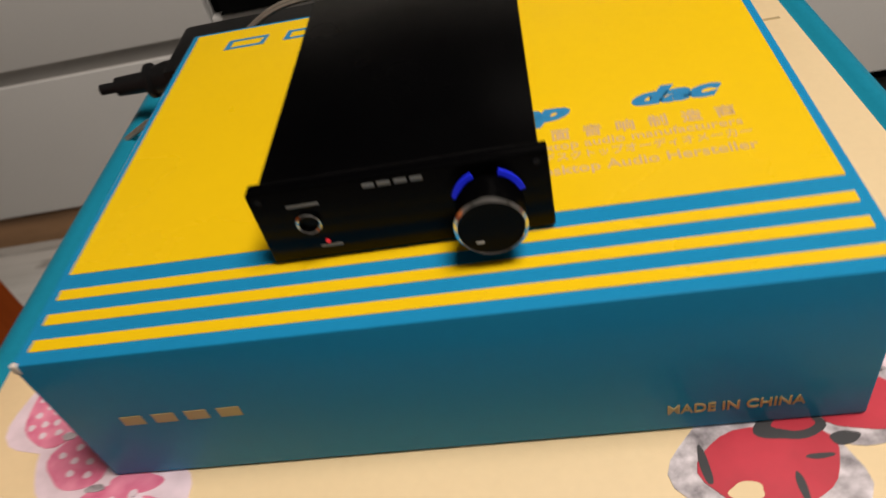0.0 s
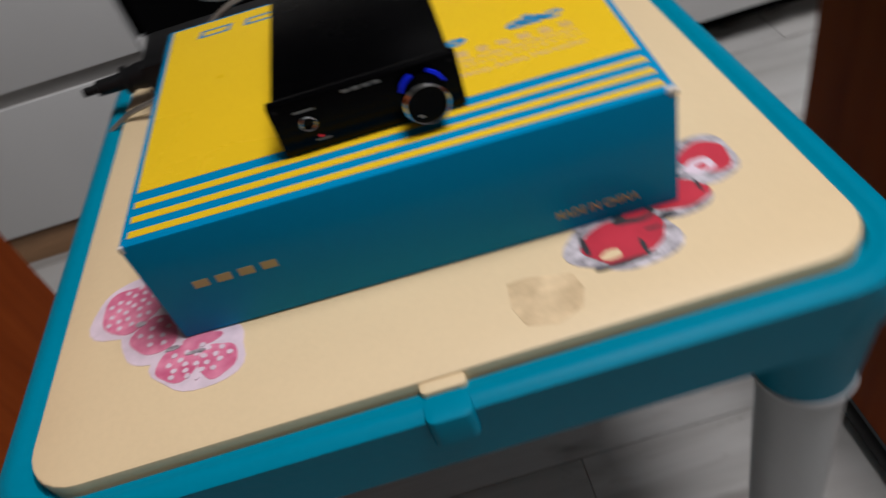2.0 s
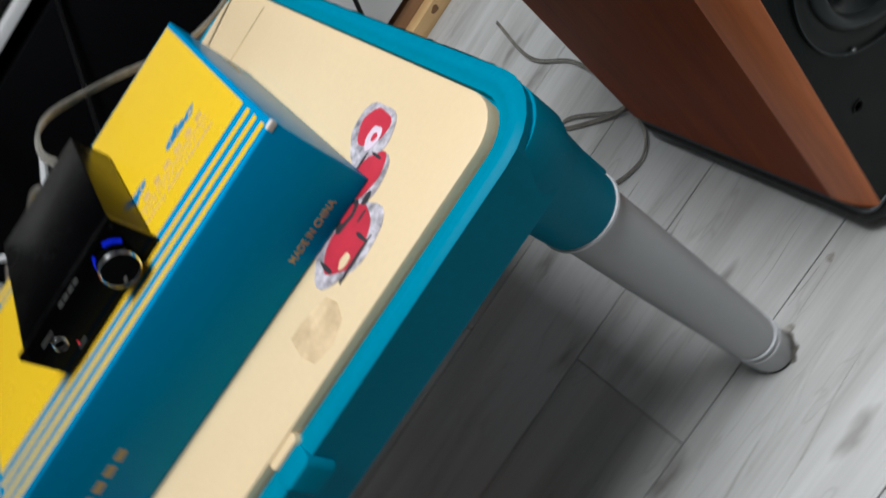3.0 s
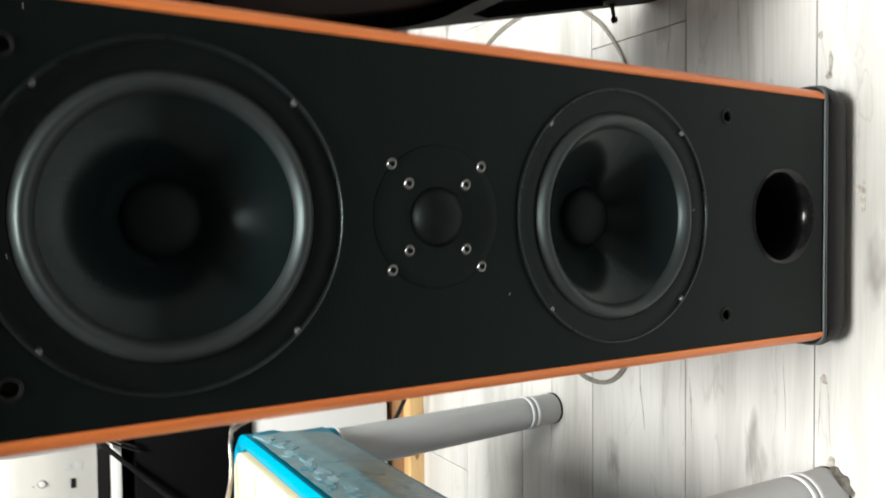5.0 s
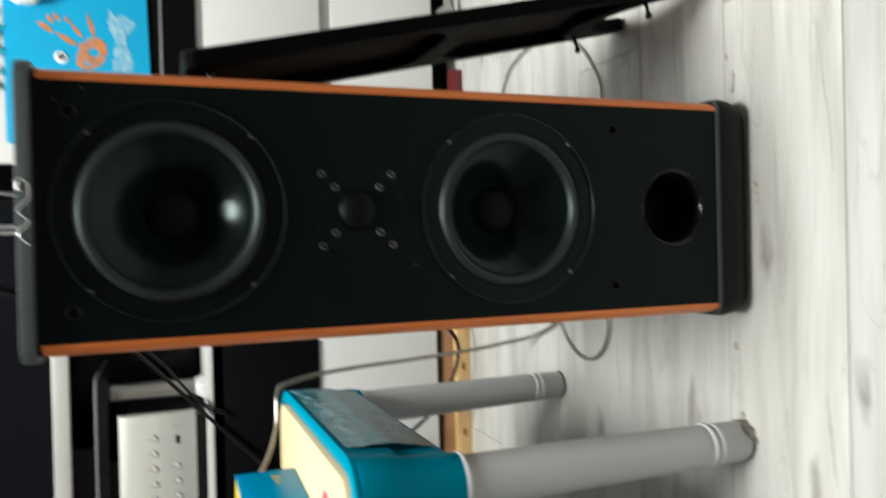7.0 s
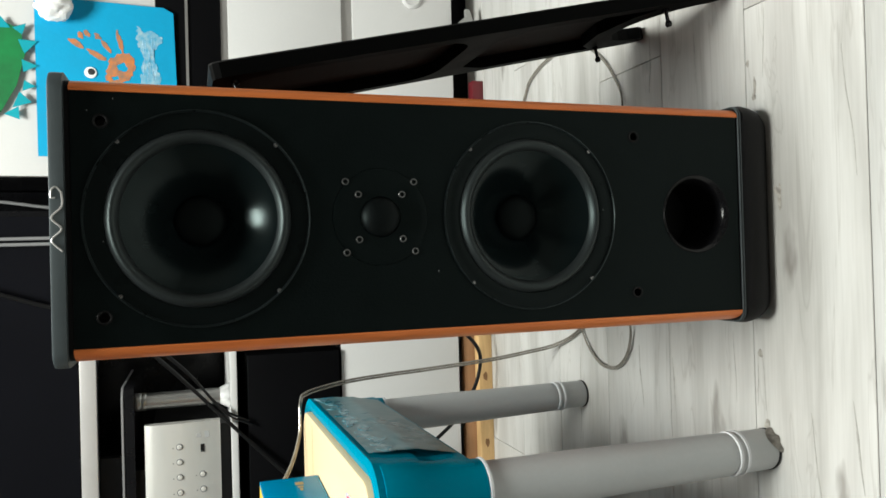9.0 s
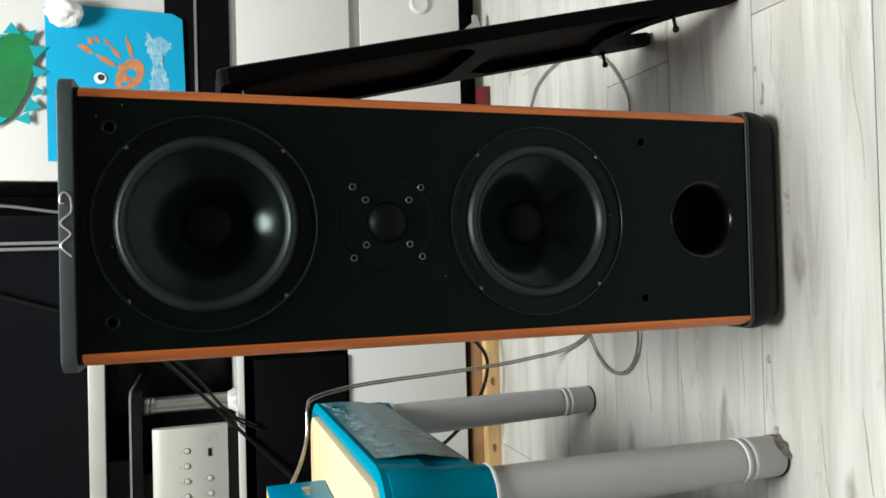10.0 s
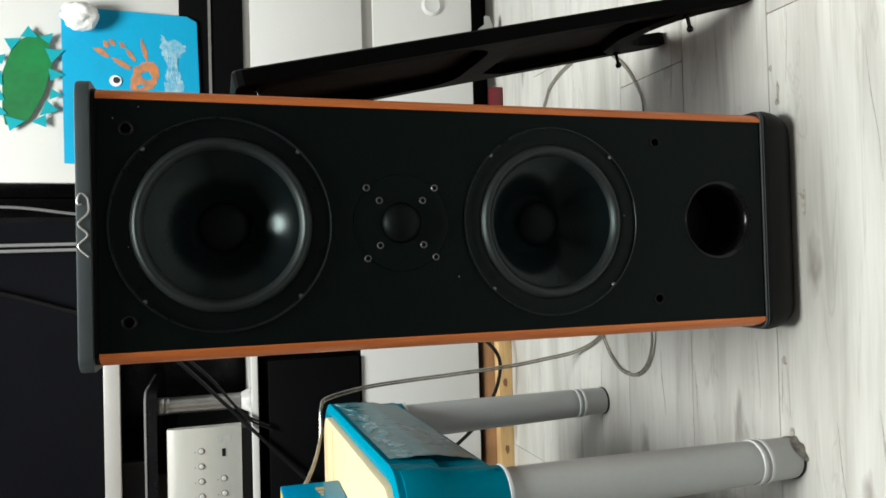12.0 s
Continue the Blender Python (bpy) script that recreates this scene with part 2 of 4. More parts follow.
M_STAIN = mat("worn_brown_stain", (0.75, 0.57, 0.345), 0.55, var=0.25, scale=36, dark=(0.46, 0.32, 0.17))
M_LIDLINE = mat("brown_lid_line", (0.52, 0.39, 0.21), 0.6, var=0.3, scale=60)
M_CLEARCABLE = mat("clear_speaker_cable", (0.27, 0.25, 0.215), 0.22, var=0.3, scale=60, metal=0.3, coat=0.5)
M_GREYCABLE = mat("grey_cable", (0.20, 0.20, 0.205), 0.4, var=0.1)
M_BLACKCABLE = mat("black_cable", (0.0055, 0.0055, 0.006), 0.30, var=0.2, spec=0.3)
M_WHITECABLE = mat("white_cable", (0.66, 0.66, 0.66), 0.4, var=0.08)
M_CYAN = mat("cyan_craft_paper", (0.0, 0.32, 0.58), 0.75, var=0.07, scale=12, bump=0.15, bscale=120)
M_GREENP = mat("green_craft_paper", (0.002, 0.150, 0.034), 0.75, var=0.35, scale=8, bump=0.2, bscale=60, stretch=(1, 1, 1))
M_TEALP = mat("turquoise_craft_paper", (0.0, 0.30, 0.37), 0.75, var=0.1, scale=14, bump=0.1)
M_ORANGEP = mat("orange_finger_paint", (0.52, 0.17, 0.045), 0.6, var=0.3, scale=60, bump=0.4, dark=(0.26, 0.17, 0.12))
M_WASH = mat("thin_white_paint", (0.36, 0.50, 0.56), 0.65, scale=75, bump=0.4, dark=(0.03, 0.33, 0.56))
M_WHITEP = mat("white_brush_paint", (0.46, 0.66, 0.80), 0.6, var=0.3, scale=110, bump=0.5, dark=(0.06, 0.42, 0.70))
M_COTTON = mat("cotton_wool", (0.86, 0.86, 0.86), 0.95, var=0.08, scale=70, bump=0.8, bscale=90)
M_DARKSTEEL = mat("blackened_steel", (0.25, 0.25, 0.25), 0.30, metal=0.9, var=0.2, scale=300)
# paler, glossier basket black; helps paint the bright lamp line along the rim
M_RIMEDGE = mat("basket_edge_highlight", (0.010, 0.013, 0.014), 0.30, spec=0.45, var=0.3, scale=60, bump=0.05)
M_DUST = mat("matt_dust_cap", (0.0028, 0.0036, 0.0038), 0.50, spec=0.11, var=0.2, scale=40, bump=0.1)
# a cool cast is painted into the reflections of the loudspeaker's black plastics
for m in (M_CONE, M_RUBBER, M_BASKET, M_BAFFLE, M_RIMEDGE, M_DUST):
    m.node_tree.nodes["Principled BSDF"].inputs["Specular Tint"].default_value = (0.80, 1.0, 0.99, 1)
M_REDPL = mat("dark_red_plastic", (0.13, 0.012, 0.018), 0.4, var=0.1)
M_GREYMET = mat("grey_bracket", (0.40, 0.40, 0.39), 0.4, metal=0.5, var=0.1)
M_LAMPGLASS = glow("opal_lamp_glass", (1.0, 0.97, 0.92), 3.0)


# ---- building helpers ----
def finish(name, bm, material, smooth=False):
    me = bpy.data.meshes.new(name)
    bmesh.ops.recalc_face_normals(bm, faces=bm.faces)
    bm.to_mesh(me)
    bm.free()
    me.materials.append(material)
    if smooth:
        for p in me.polygons:
            p.use_smooth = True
        me.set_sharp_from_angle(angle=radians(38))
    return me


def part(name, bm, material, parent, label="", smooth=True):
    ob = new(name, finish(name, bm, material, smooth))
    ob.parent = parent
    if label:
        ob["label"] = label
    return ob


def thing(name, label, category, at=(0, 0, 0), rz=0, group="", kind=""):
    ob = new(name)
    ob.empty_display_size = 0.05
    ob.matrix_world = pose(*at, 0, 0, rz)
    return tagged(ob, label, category, group, kind)


def solid(name, bm, material, label="", category="", group="", kind="", smooth=True):
    return tagged(new(name, finish(name, bm, material, smooth)), label, category, group, kind)


def box(x0, x1, y0, y1, z0, z1, bev=0.0, seg=2, bm=None):
    own = bmesh.new()
    bmesh.ops.create_cube(own, size=1)
    bmesh.ops.scale(own, vec=(x1 - x0, y1 - y0, z1 - z0), verts=own.verts)
    bmesh.ops.translate(own, vec=((x0 + x1) / 2, (y0 + y1) / 2, (z0 + z1) / 2), verts=own.verts)
    if bev:
        bmesh.ops.bevel(own, geom=own.edges[:], offset=bev, segments=seg, profile=0.6, affect="EDGES")
    return merge(bm, own)


def merge(bm, own):
    if bm is None:
        return own
    tmp = bpy.data.meshes.new("tmp")
    own.to_mesh(tmp)
    own.free()
    bm.from_mesh(tmp)
    bpy.data.meshes.remove(tmp)
    return bm


def lathe(profile, seg=48, m=None, bm=None):
    """Turns (radius, height) pairs about the z axis; m then places the result."""
    own = bmesh.new()
    rings = []
    for r, h in profile:
        if r < 1e-6:
            rings.append([own.verts.new((0, 0, h))])
        else:
            rings.append([own.verts.new((r * math.cos(2 * math.pi * i / seg), r * math.sin(2 * math.pi * i / seg), h)) for i in range(seg)])
    for a, b in zip(rings, rings[1:]):
        for i in range(seg):
            j = (i + 1) % seg
            if len(a) == 1 and len(b) > 1:
                own.faces.new((a[0], b[i], b[j]))
            elif len(b) == 1 and len(a) > 1:
                own.faces.new((a[i], a[j], b[0]))
            elif len(a) > 1:
                own.faces.new((a[i], a[j], b[j], b[i]))
    if m is not None:
        bmesh.ops.transform(own, matrix=m, verts=own.verts)
    return merge(bm, own)


def smooth_path(pts, n=10):
    """A Catmull-Rom line through the points."""
    p = [Vector(q) for q in pts]
    p = [p[0] * 2 - p[1]] + p + [p[-1] * 2 - p[-2]]
    out = []
    for i in range(1, len(p) - 2):
        for k in range(n):
            t = k / n
            out.append(0.5 * ((2 * p[i]) + (p[i + 1] - p[i - 1]) * t + (2 * p[i - 1] - 5 * p[i] + 4 * p[i + 1] - p[i + 2]) * t * t
                              + (3 * p[i] - p[i - 1] - 3 * p[i + 1] + p[i + 2]) * t ** 3))
    return out + [p[-2]]


def tube(pts, r, seg=8, bm=None, n=10):
    line = smooth_path(pts, n)
    own = bmesh.new()
    rings = []
    side = None
    for i, c in enumerate(line):
        d = (line[min(i + 1, len(line) - 1)] - line[max(i - 1, 0)]).normalized()
        if side is None:
            side = d.orthogonal().normalized()
        side = (side - d * side.dot(d)).normalized()
        up = d.cross(side)
        rings.append([own.verts.new(c + (side * math.cos(2 * math.pi * k / seg) + up * math.sin(2 * math.pi * k / seg)) * r) for k in range(seg)])
    for a, b in zip(rings, rings[1:]):
        for k in range(seg):
            own.faces.new((a[k], a[(k + 1) % seg], b[(k + 1) % seg], b[k]))
    own.faces.new(rings[0][::-1])
    own.faces.new(rings[-1])
    return merge(bm, own)


def slab(outline, z0, z1, bev=0.0, bm=None, seg=2):
    """A flat piece with a given outline in x and y, and a thickness."""
    own = bmesh.new()
    f = own.faces.new([own.verts.new((x, y, z0)) for x, y in outline])
    ext = bmesh.ops.extrude_face_region(own, geom=[f])
    bmesh.ops.translate(own, vec=(0, 0, z1 - z0), verts=[v for v in ext["geom"] if isinstance(v, bmesh.types.BMVert)])
    if bev:
        top = [e for e in own.edges if all(abs(v.co.z - z1) < 1e-7 for v in e.verts)]
        bmesh.ops.bevel(own, geom=top, offset=bev, segments=seg, profile=0.6, affect="EDGES")
    return merge(bm, own)


def rounded(x0, x1, y0, y1, r, n=7):
    pts = []
    for cx, cy, a0 in ((x1 - r, y0 + r, -90), (x1 - r, y1 - r, 0), (x0 + r, y1 - r, 90), (x0 + r, y0 + r, 180)):
        for k in range(n + 1):
            a = radians(a0 + 90 * k / n)
            pts.append((cx + r * math.cos(a), cy + r * math.sin(a)))
    return pts


def holed(outer, holes, z0, z1, bm=None, taper=0.0):
    """A flat piece with openings cut through it: front and back faces and all walls."""
    own = bmesh.new()
    loops = []
    for pts in [outer] + holes:
        vs = [own.verts.new((x, y, z1)) for x, y in pts]
        es = [own.edges.new((vs[i], vs[(i + 1) % len(vs)])) for i in range(len(vs))]
        loops.append((vs, es))
    bmesh.ops.triangle_fill(own, use_beauty=True, use_dissolve=False, edges=[e for _, es in loops for e in es])
    ext = bmesh.ops.extrude_face_region(own, geom=own.faces[:])
    bmesh.ops.translate(own, vec=(0, 0, z0 - z1), verts=[v for v in ext["geom"] if isinstance(v, bmesh.types.BMVert)])
    if taper:
        low = [v for v in own.verts if abs(v.co.z - z0) < 1e-6]
        mx, my = (sum(p[i] for p in outer) / len(outer) for i in (0, 1))
        for v in low:
            v.co.x, v.co.y = mx + (v.co.x - mx) * (1 - taper), my + (v.co.y - my) * (1 - taper)
    return merge(bm, own)


def circle(cx, cy, r, n=56):
    return [(cx + r * math.cos(2 * math.pi * i / n), cy + r * math.sin(2 * math.pi * i / n)) for i in range(n)]


def moved(bm, m):
    bmesh.ops.transform(bm, matrix=m, verts=bm.verts)
    return bm


def lettering(text, size, m, shear=0.0, depth=0.0003, stretch=1.0, bold=0.0):
    """Words in the built-in font as a thin raised mesh, set from the left of m along its x axis."""
    cu = bpy.data.curves.new("words", "FONT")
    cu.body, cu.size, cu.shear, cu.extrude, cu.resolution_u = text, size, shear, depth, 3
    cu.offset = bold
    ob = new("words", cu)
    bpy.context.view_layer.update()
    me = bpy.data.meshes.new_from_object(ob.evaluated_get(bpy.context.evaluated_depsgraph_get()))
    bpy.data.objects.remove(ob)
    bpy.data.curves.remove(cu)
    bm = bmesh.new()
    bm.from_mesh(me)
    bpy.data.meshes.remove(me)
    return moved(bm, m @ Matrix.Diagonal((stretch, 1, 1, 1)))


FRONT = Matrix.Rotation(radians(90), 4, "X")      # lays x, y onto x, z, with z coming out towards -y


def blob(cx, cy, rx, ry, wob=0.12, n=28, seed=1):
    r = random.Random(seed)
    ph = [r.uniform(0, 6.28) for _ in range(4)]
    out = []
    for i in range(n):
        a = 2 * math.pi * i / n
        k = 1 + wob * (math.sin(2 * a + ph[0]) * 0.5 + math.sin(3 * a + ph[1]) * 0.6 + math.sin(5 * a + ph[2]) * 0.4)
        out.append((cx + rx * k * math.cos(a), cy + ry * k * math.sin(a)))
    return out


# ---- the room ----
X0, X1, Y0, Y1, HT = ROOM
CUT = 0.012
sub = solid("floor", box(X0, X1, Y0, Y1, -0.10, -CUT), M_JOINT, "grey oak laminate floor laid in long planks", "floor", kind="structure")
solid("wall_north", box(X0 - 0.12, X1 + 0.12, Y1, Y1 + 0.12, -0.1, HT), M_WALL, "plain warm grey painted wall", "wall", kind="structure")
solid("wall_east", box(X1, X1 + 0.12, Y0, Y1, -0.1, HT), M_WALL, "plain warm grey painted wall", "wall", kind="structure")
solid("wall_west", box(X0 - 0.12, X0, Y0, Y1, -0.1, HT), M_WALL, "plain warm grey painted wall", "wall", kind="structure")
solid("wall_south", box(X0 - 0.12, X1 + 0.12, Y0 - 0.12, Y0, -0.1, HT), M_WALL, "plain painted wall", "wall", kind="structure")
solid("ceiling", box(X0 - 0.12, X1 + 0.12, Y0 - 0.12, Y1 + 0.12, HT, HT + 0.1), M_CEIL, "plain white ceiling", "ceiling", kind="structure")
lamp = thing("ceiling_lamp", "round opal glass ceiling lamp with a white rim", "lamp", (0.05, -0.08, HT))
part("base", lathe([(0, 0), (0.41, 0), (0.42, -0.02), (0.42, -0.035), (0, -0.035)], 48), M_WHITE, lamp)
part("shade", lathe([(0.41, -0.035), (0.408, -0.055), (0.37, -0.085), (0.28, -0.10), (0, -0.108)], 48), M_LAMPGLASS, lamp, "glowing opal glass shade")


# ---- floor-standing loudspeaker ----
def panel_outline(s):
    """Plan of one veneered side panel; s is -1 for the left one, 1 for the right one."""
    pts = [(s * 0.1228, 0.0)]
    for k in range(9):
        a = radians(90 * k / 8)
        pts.append((s * (0.1240 + 0.0135 * math.sin(a)), 0.040 - 0.0405 * math.cos(a)))
    pts += [(s * 0.1375, 0.046), (s * 0.1228, 0.046)]
    return pts if s > 0 else pts[::-1]


def driver(parent, zc):
    d = new("driver")
    d.parent = parent
    d.matrix_basis = Matrix.Translation((0, 0, zc)) @ FRONT
    d["label"] = "round black cone driver with rubber surround"
    part("basket_rim", lathe([(0.1082, -0.006), (0.1082, 0.0006), (0.1078, 0.0013), (0.1070, 0.0013), (0.1062, -0.0008), (0.1040, -0.0014), (0.0985, -0.0012), (0.0945, -0.0012),
                              (0.0915, -0.0015), (0.0890, -0.002), (0.0880, -0.010)], 72), M_BASKET, d)
    # raised ring in the paler black, for the highlight on the rim
    part("rim_edge", lathe([(0.1079, 0.0006), (0.1077, 0.0019), (0.1070, 0.0021), (0.1063, 0.0012), (0.1058, -0.0008)], 72), M_RIMEDGE, d)
    roll = [(0.0885 - 0.0135 * k / 10, -0.002 + 0.0072 * math.sin(math.pi * k / 10)) for k in range(11)]
    part("surround", lathe([(0.0890, -0.006)] + roll + [(0.0745, -0.006)], 72), M_RUBBER, d)
    cone = [(0.0752 - (0.0752 - 0.025) * k / 15, -0.003 - 0.0436 * (k / 15) ** 1.15) for k in range(16)]
    part("cone", lathe(cone, 72), M_CONE, d)
    cap = [(0.0262 * math.cos(radians(90 * k / 8)), -0.0450 + 0.0085 * math.sin(radians(90 * k / 8))) for k in range(9)]
    part("dust_cap", lathe([(0.0265, -0.048)] + cap[:-1] + [(0, -0.0365)], 40), M_DUST, d)
    for sx in (-1, 1):
        for sy in (-1, 1):
            part("screw", lathe([(0.0023, 0.0), (0.0023, 0.0022), (0.0018, 0.0030), (0.0010, 0.0030), (0.0009, 0.0020), (0, 0.0020)], 12,
                                Matrix.Translation((0.0745 * sx, 0.0748 * sy, -0.0014))), M_DARKSTEEL, d)


def loudspeaker():
    sp = thing("floor_standing_speaker", "cherry veneered floor-standing loudspeaker with bare black baffle", "loudspeaker", (0, 0, -0.0085), group="pair of loudspeakers")
    for s in (-1, 1):
        # rounded front edge of the side panel, in the lit copy of the cherry
        part("front_lipping", slab(panel_outline(s), 0.0640, 0.8335), M_CHERRYLIT, sp, "rounded cherry front edge, coloured lighter as if lit from the front")
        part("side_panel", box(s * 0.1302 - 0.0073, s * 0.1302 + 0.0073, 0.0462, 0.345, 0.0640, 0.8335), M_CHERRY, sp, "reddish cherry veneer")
    part("back_panel", box(-0.1226, 0.1226, 0.327, 0.3445, 0.0645, 0.833), M_BLACK, sp)
    holes = [circle(0, 0.7172, 0.1083, 80), circle(0, 0.3548, 0.1083, 80), circle(0, 0.1292, 0.0475), circle(0, 0.5338, 0.0524)]
    for hx in (-0.094, 0.094):
        for hz in (0.8066, 0.2175):
            holes.append(circle(hx, hz, 0.0065, 16))
    ba = holed([(-0.1226, 0.0655), (0.1226, 0.0655), (0.1226, 0.833), (-0.1226, 0.833)], holes, -0.018, 0.0)
    part("baffle", moved(ba, Matrix.Translation((0, 0.001, 0)) @ FRONT), M_BAFFLE, sp, "satin black front baffle", smooth=False)
    part("inner_box", box(-0.1224, 0.1224, 0.075, 0.32, 0.066, 0.832), M_BLACK, sp, smooth=False)
    driver(sp, 0.7172)
    driver(sp, 0.3548)
    tw = new("tweeter")
    tw.parent = sp
    tw.matrix_basis = Matrix.Translation((0, 0, 0.5338)) @ FRONT
    tw["label"] = "soft dome tweeter on a round plate"
    part("plate", lathe([(0.0523, -0.006), (0.0520, -0.0006), (0.0510, -0.0003), (0.0440, -0.0003), (0.0220, -0.0014), (0.0215, -0.004)], 60), M_BAFFLE, tw)
    part("dome", lathe([(0.0215 * math.cos(radians(90 * k / 10)), -0.003 + 0.0135 * math.sin(radians(90 * k / 10))) for k in range(10)] + [(0, 0.0105)], 40), M_DUST, tw)
    for rr in (0.0376, 0.0240):
        for sx in (-1, 1):
            for sy in (-1, 1):
                part("screw", lathe([(0.0040, -0.001), (0.0040, 0.0010), (0.0034, 0.0018), (0.0026, 0.0018), (0.0022, -0.0022), (0, -0.0022)], 14,
                                    Matrix.Translation((rr * sx, rr * sy, -0.0012))), M_DARKSTEEL, tw)
    port = [(0.0490, -0.001), (0.0478, 0.0006), (0.0455, -0.0005), (0.0425, -0.0045), (0.0405, -0.011), (0.0395, -0.022), (0.0395, -0.15), (0, -0.15)]
    part("bass_port", moved(lathe(port, 56), Matrix.Translation((0, 0, 0.1292)) @ FRONT), M_BLACKGL, sp, "glossy flared bass port")
    for hx in (-0.094, 0.094):
        for hz in (0.8066, 0.2175):
            part("grille_socket", moved(lathe([(0.0072, -0.002), (0.0072, 0.0008), (0.0062, 0.0014), (0.0048, 0.0008), (0.0044, -0.012), (0, -0.012)], 20),
                                        Matrix.Translation((hx, 0.001, hz)) @ FRONT), M_BLACK, sp)
    rs = random.Random(3)
    for dx, dz in ((0.116, 0.795), (0.104, 0.818), (-0.021, 0.806), (0.006, 0.262), (-0.060, 0.470)):
        part("dust_speck", moved(slab(blob(0, 0, rs.uniform(0.0005, 0.0009), 0.0005, 0.2, 8, int(dz * 900)), 0, 0.0003), Matrix.Translation((dx, 0.001, dz)) @ FRONT), M_PRINTPALE, sp, "pale speck of dust")
    part("shadow_gap", slab(rounded(-0.1345, 0.1345, 0.003, 0.343, 0.012), 0.8335, 0.8382), M_BLACK, sp)
    part("top_cap", slab(rounded(-0.141, 0.141, -0.006, 0.349, 0.018), 0.8382, 0.8512, 0.003), M_CAPGREY, sp, "dark grey lacquered top cap")
    # a pale line of three peaks that ends in a hook
    zig = [(0.034, 0.8400), (0.0235, 0.8490), (0.0130, 0.8405), (0.0025, 0.8490), (-0.0080, 0.8402), (-0.0195, 0.8402), (-0.0235, 0.8420), (-0.0262, 0.8452), (-0.0235, 0.8485), (-0.0165, 0.8490), (-0.0160, 0.8455)]
    logo = tube([(x - 0.004, -0.0062, z) for x, z in zig], 0.0009, 6, n=5)
    part("badge", moved(logo, Matrix.Diagonal((-1, 1, 1, 1))), M_SILVER, sp, "thin pale zigzag badge")
    part("plinth_lip", slab(rounded(-0.1375, 0.1375, 0.001, 0.345, 0.014), 0.0575, 0.0640), M_BLACKPL, sp)
    for zr in (0.0590, 0.0622):
        part("lip_ridge", slab(rounded(-0.1388, 0.1388, -0.0005, 0.3465, 0.014), zr - 0.0007, zr + 0.0007, 0.0004), M_CAPGREY, sp, "fine grey ridge")
    pl = bmesh.new()
    rings = []
    for inset, z in ((0.020, 0.0086), (0.013, 0.0095), (0.0085, 0.014), (0.0045, 0.022), (0.0015, 0.034), (0.0, 0.046), (0.0008, 0.0545), (0.0035, 0.0575)):
        rings.append([pl.verts.new((x, y, z)) for x, y in rounded(-0.1415 + inset, 0.1415 - inset, -0.003 + inset, 0.350 - inset, 0.024)])
    for p, q in zip(rings, rings[1:]):
        for i in range(len(p)):
            j = (i + 1) % len(p)
            pl.faces.new((p[i], p[j], q[j], q[i]))
    pl.faces.new(rings[0][::-1])
    pl.faces.new(rings[-1])
    part("plinth", pl, M_BLACK, sp, "matt black plinth, rounded in towards the floor")
    return sp


speaker = loudspeaker()
copy_thing(speaker, pose(-1.068, -0.012, -0.0085, 0, 0, 0))["label"] = "cherry veneered floor-standing loudspeaker beyond the play table"


# ---- speaker grille that leans on the cabinet ----
def grille():
    g = thing("speaker_grille", "black cloth speaker grille taken off, leaning on the loudspeaker's side", "speaker grille")
    W, H = 0.236, 0.712
    # arch between two feet at the lower end
    out = [(-W / 2 + 0.004, 0.0), (-W / 2 + 0.020, 0.0)]
    for k in range(13):
        a = math.pi * (1 - k / 12)
        out.append((0.086 * math.cos(a), 0.015 + 0.100 * math.sin(a)))
    out += [(W / 2 - 0.020, 0.0), (W / 2 - 0.004, 0.0), (W / 2, 0.02), (W / 2, H - 0.010), (W / 2 - 0.003, H - 0.003), (W / 2 - 0.010, H), (-W / 2 + 0.010, H), (-W / 2 + 0.003, H - 0.003), (-W / 2, H - 0.010), (-W / 2, 0.02)]
    up = rounded(-W / 2 + 0.020, W / 2 - 0.020, 0.385, H - 0.024, 0.045, 5)
    lo = [(-0.098, 0.11), (-0.07, 0.135), (0.0, 0.150), (0.07, 0.135), (0.098, 0.11), (0.098, 0.30), (0.066, 0.345), (-0.066, 0.345), (-0.098, 0.30)]
    part("frame", holed(out, [up, lo], 0.0, 0.017), M_GRILLE, g, smooth=False)
    part("cloth", slab(out, -0.0016, -0.0002), M_CLOTH, g, "thin black cloth")
    for px in (-0.094, 0.094):
        for pz in (0.098, 0.687):
            part("pin", lathe([(0.0045, 0.017), (0.0045, 0.021), (0.0026, 0.0225), (0.0026, 0.0335), (0.0044, 0.0355), (0.0048, 0.039), (0.003, 0.042), (0, 0.042)], 14,
                              Matrix.Translation((px, pz, 0))), M_BLACKGL, g)
    # foot line runs along y; the face with the pins looks at the loudspeaker
    foot = Vector((0.326, 0.183, 0.001))
    ey = Vector((-0.166, 0.0, 0.745)).normalized()
    ex = Vector((0.0, -1.0, 0.0))
    ez = ex.cross(ey)
    g.matrix_world = Matrix(((ex.x, ey.x, ez.x, foot.x), (ex.y, ey.y, ez.y, foot.y), (ex.z, ey.z, ez.z, foot.z), (0, 0, 0, 1)))
    return g


grille()


# ---- children's play table ----
TX0, TX1, TY0, TY1 = -0.837, -0.274, -0.010, 0.550
SHIFT = -0.010        # the table and all that lies on it stand this far towards the far loudspeaker
TZ = -0.008           # the table stands this much lower than its own drawing
LID = 0.551
LIDZ = LID + TZ


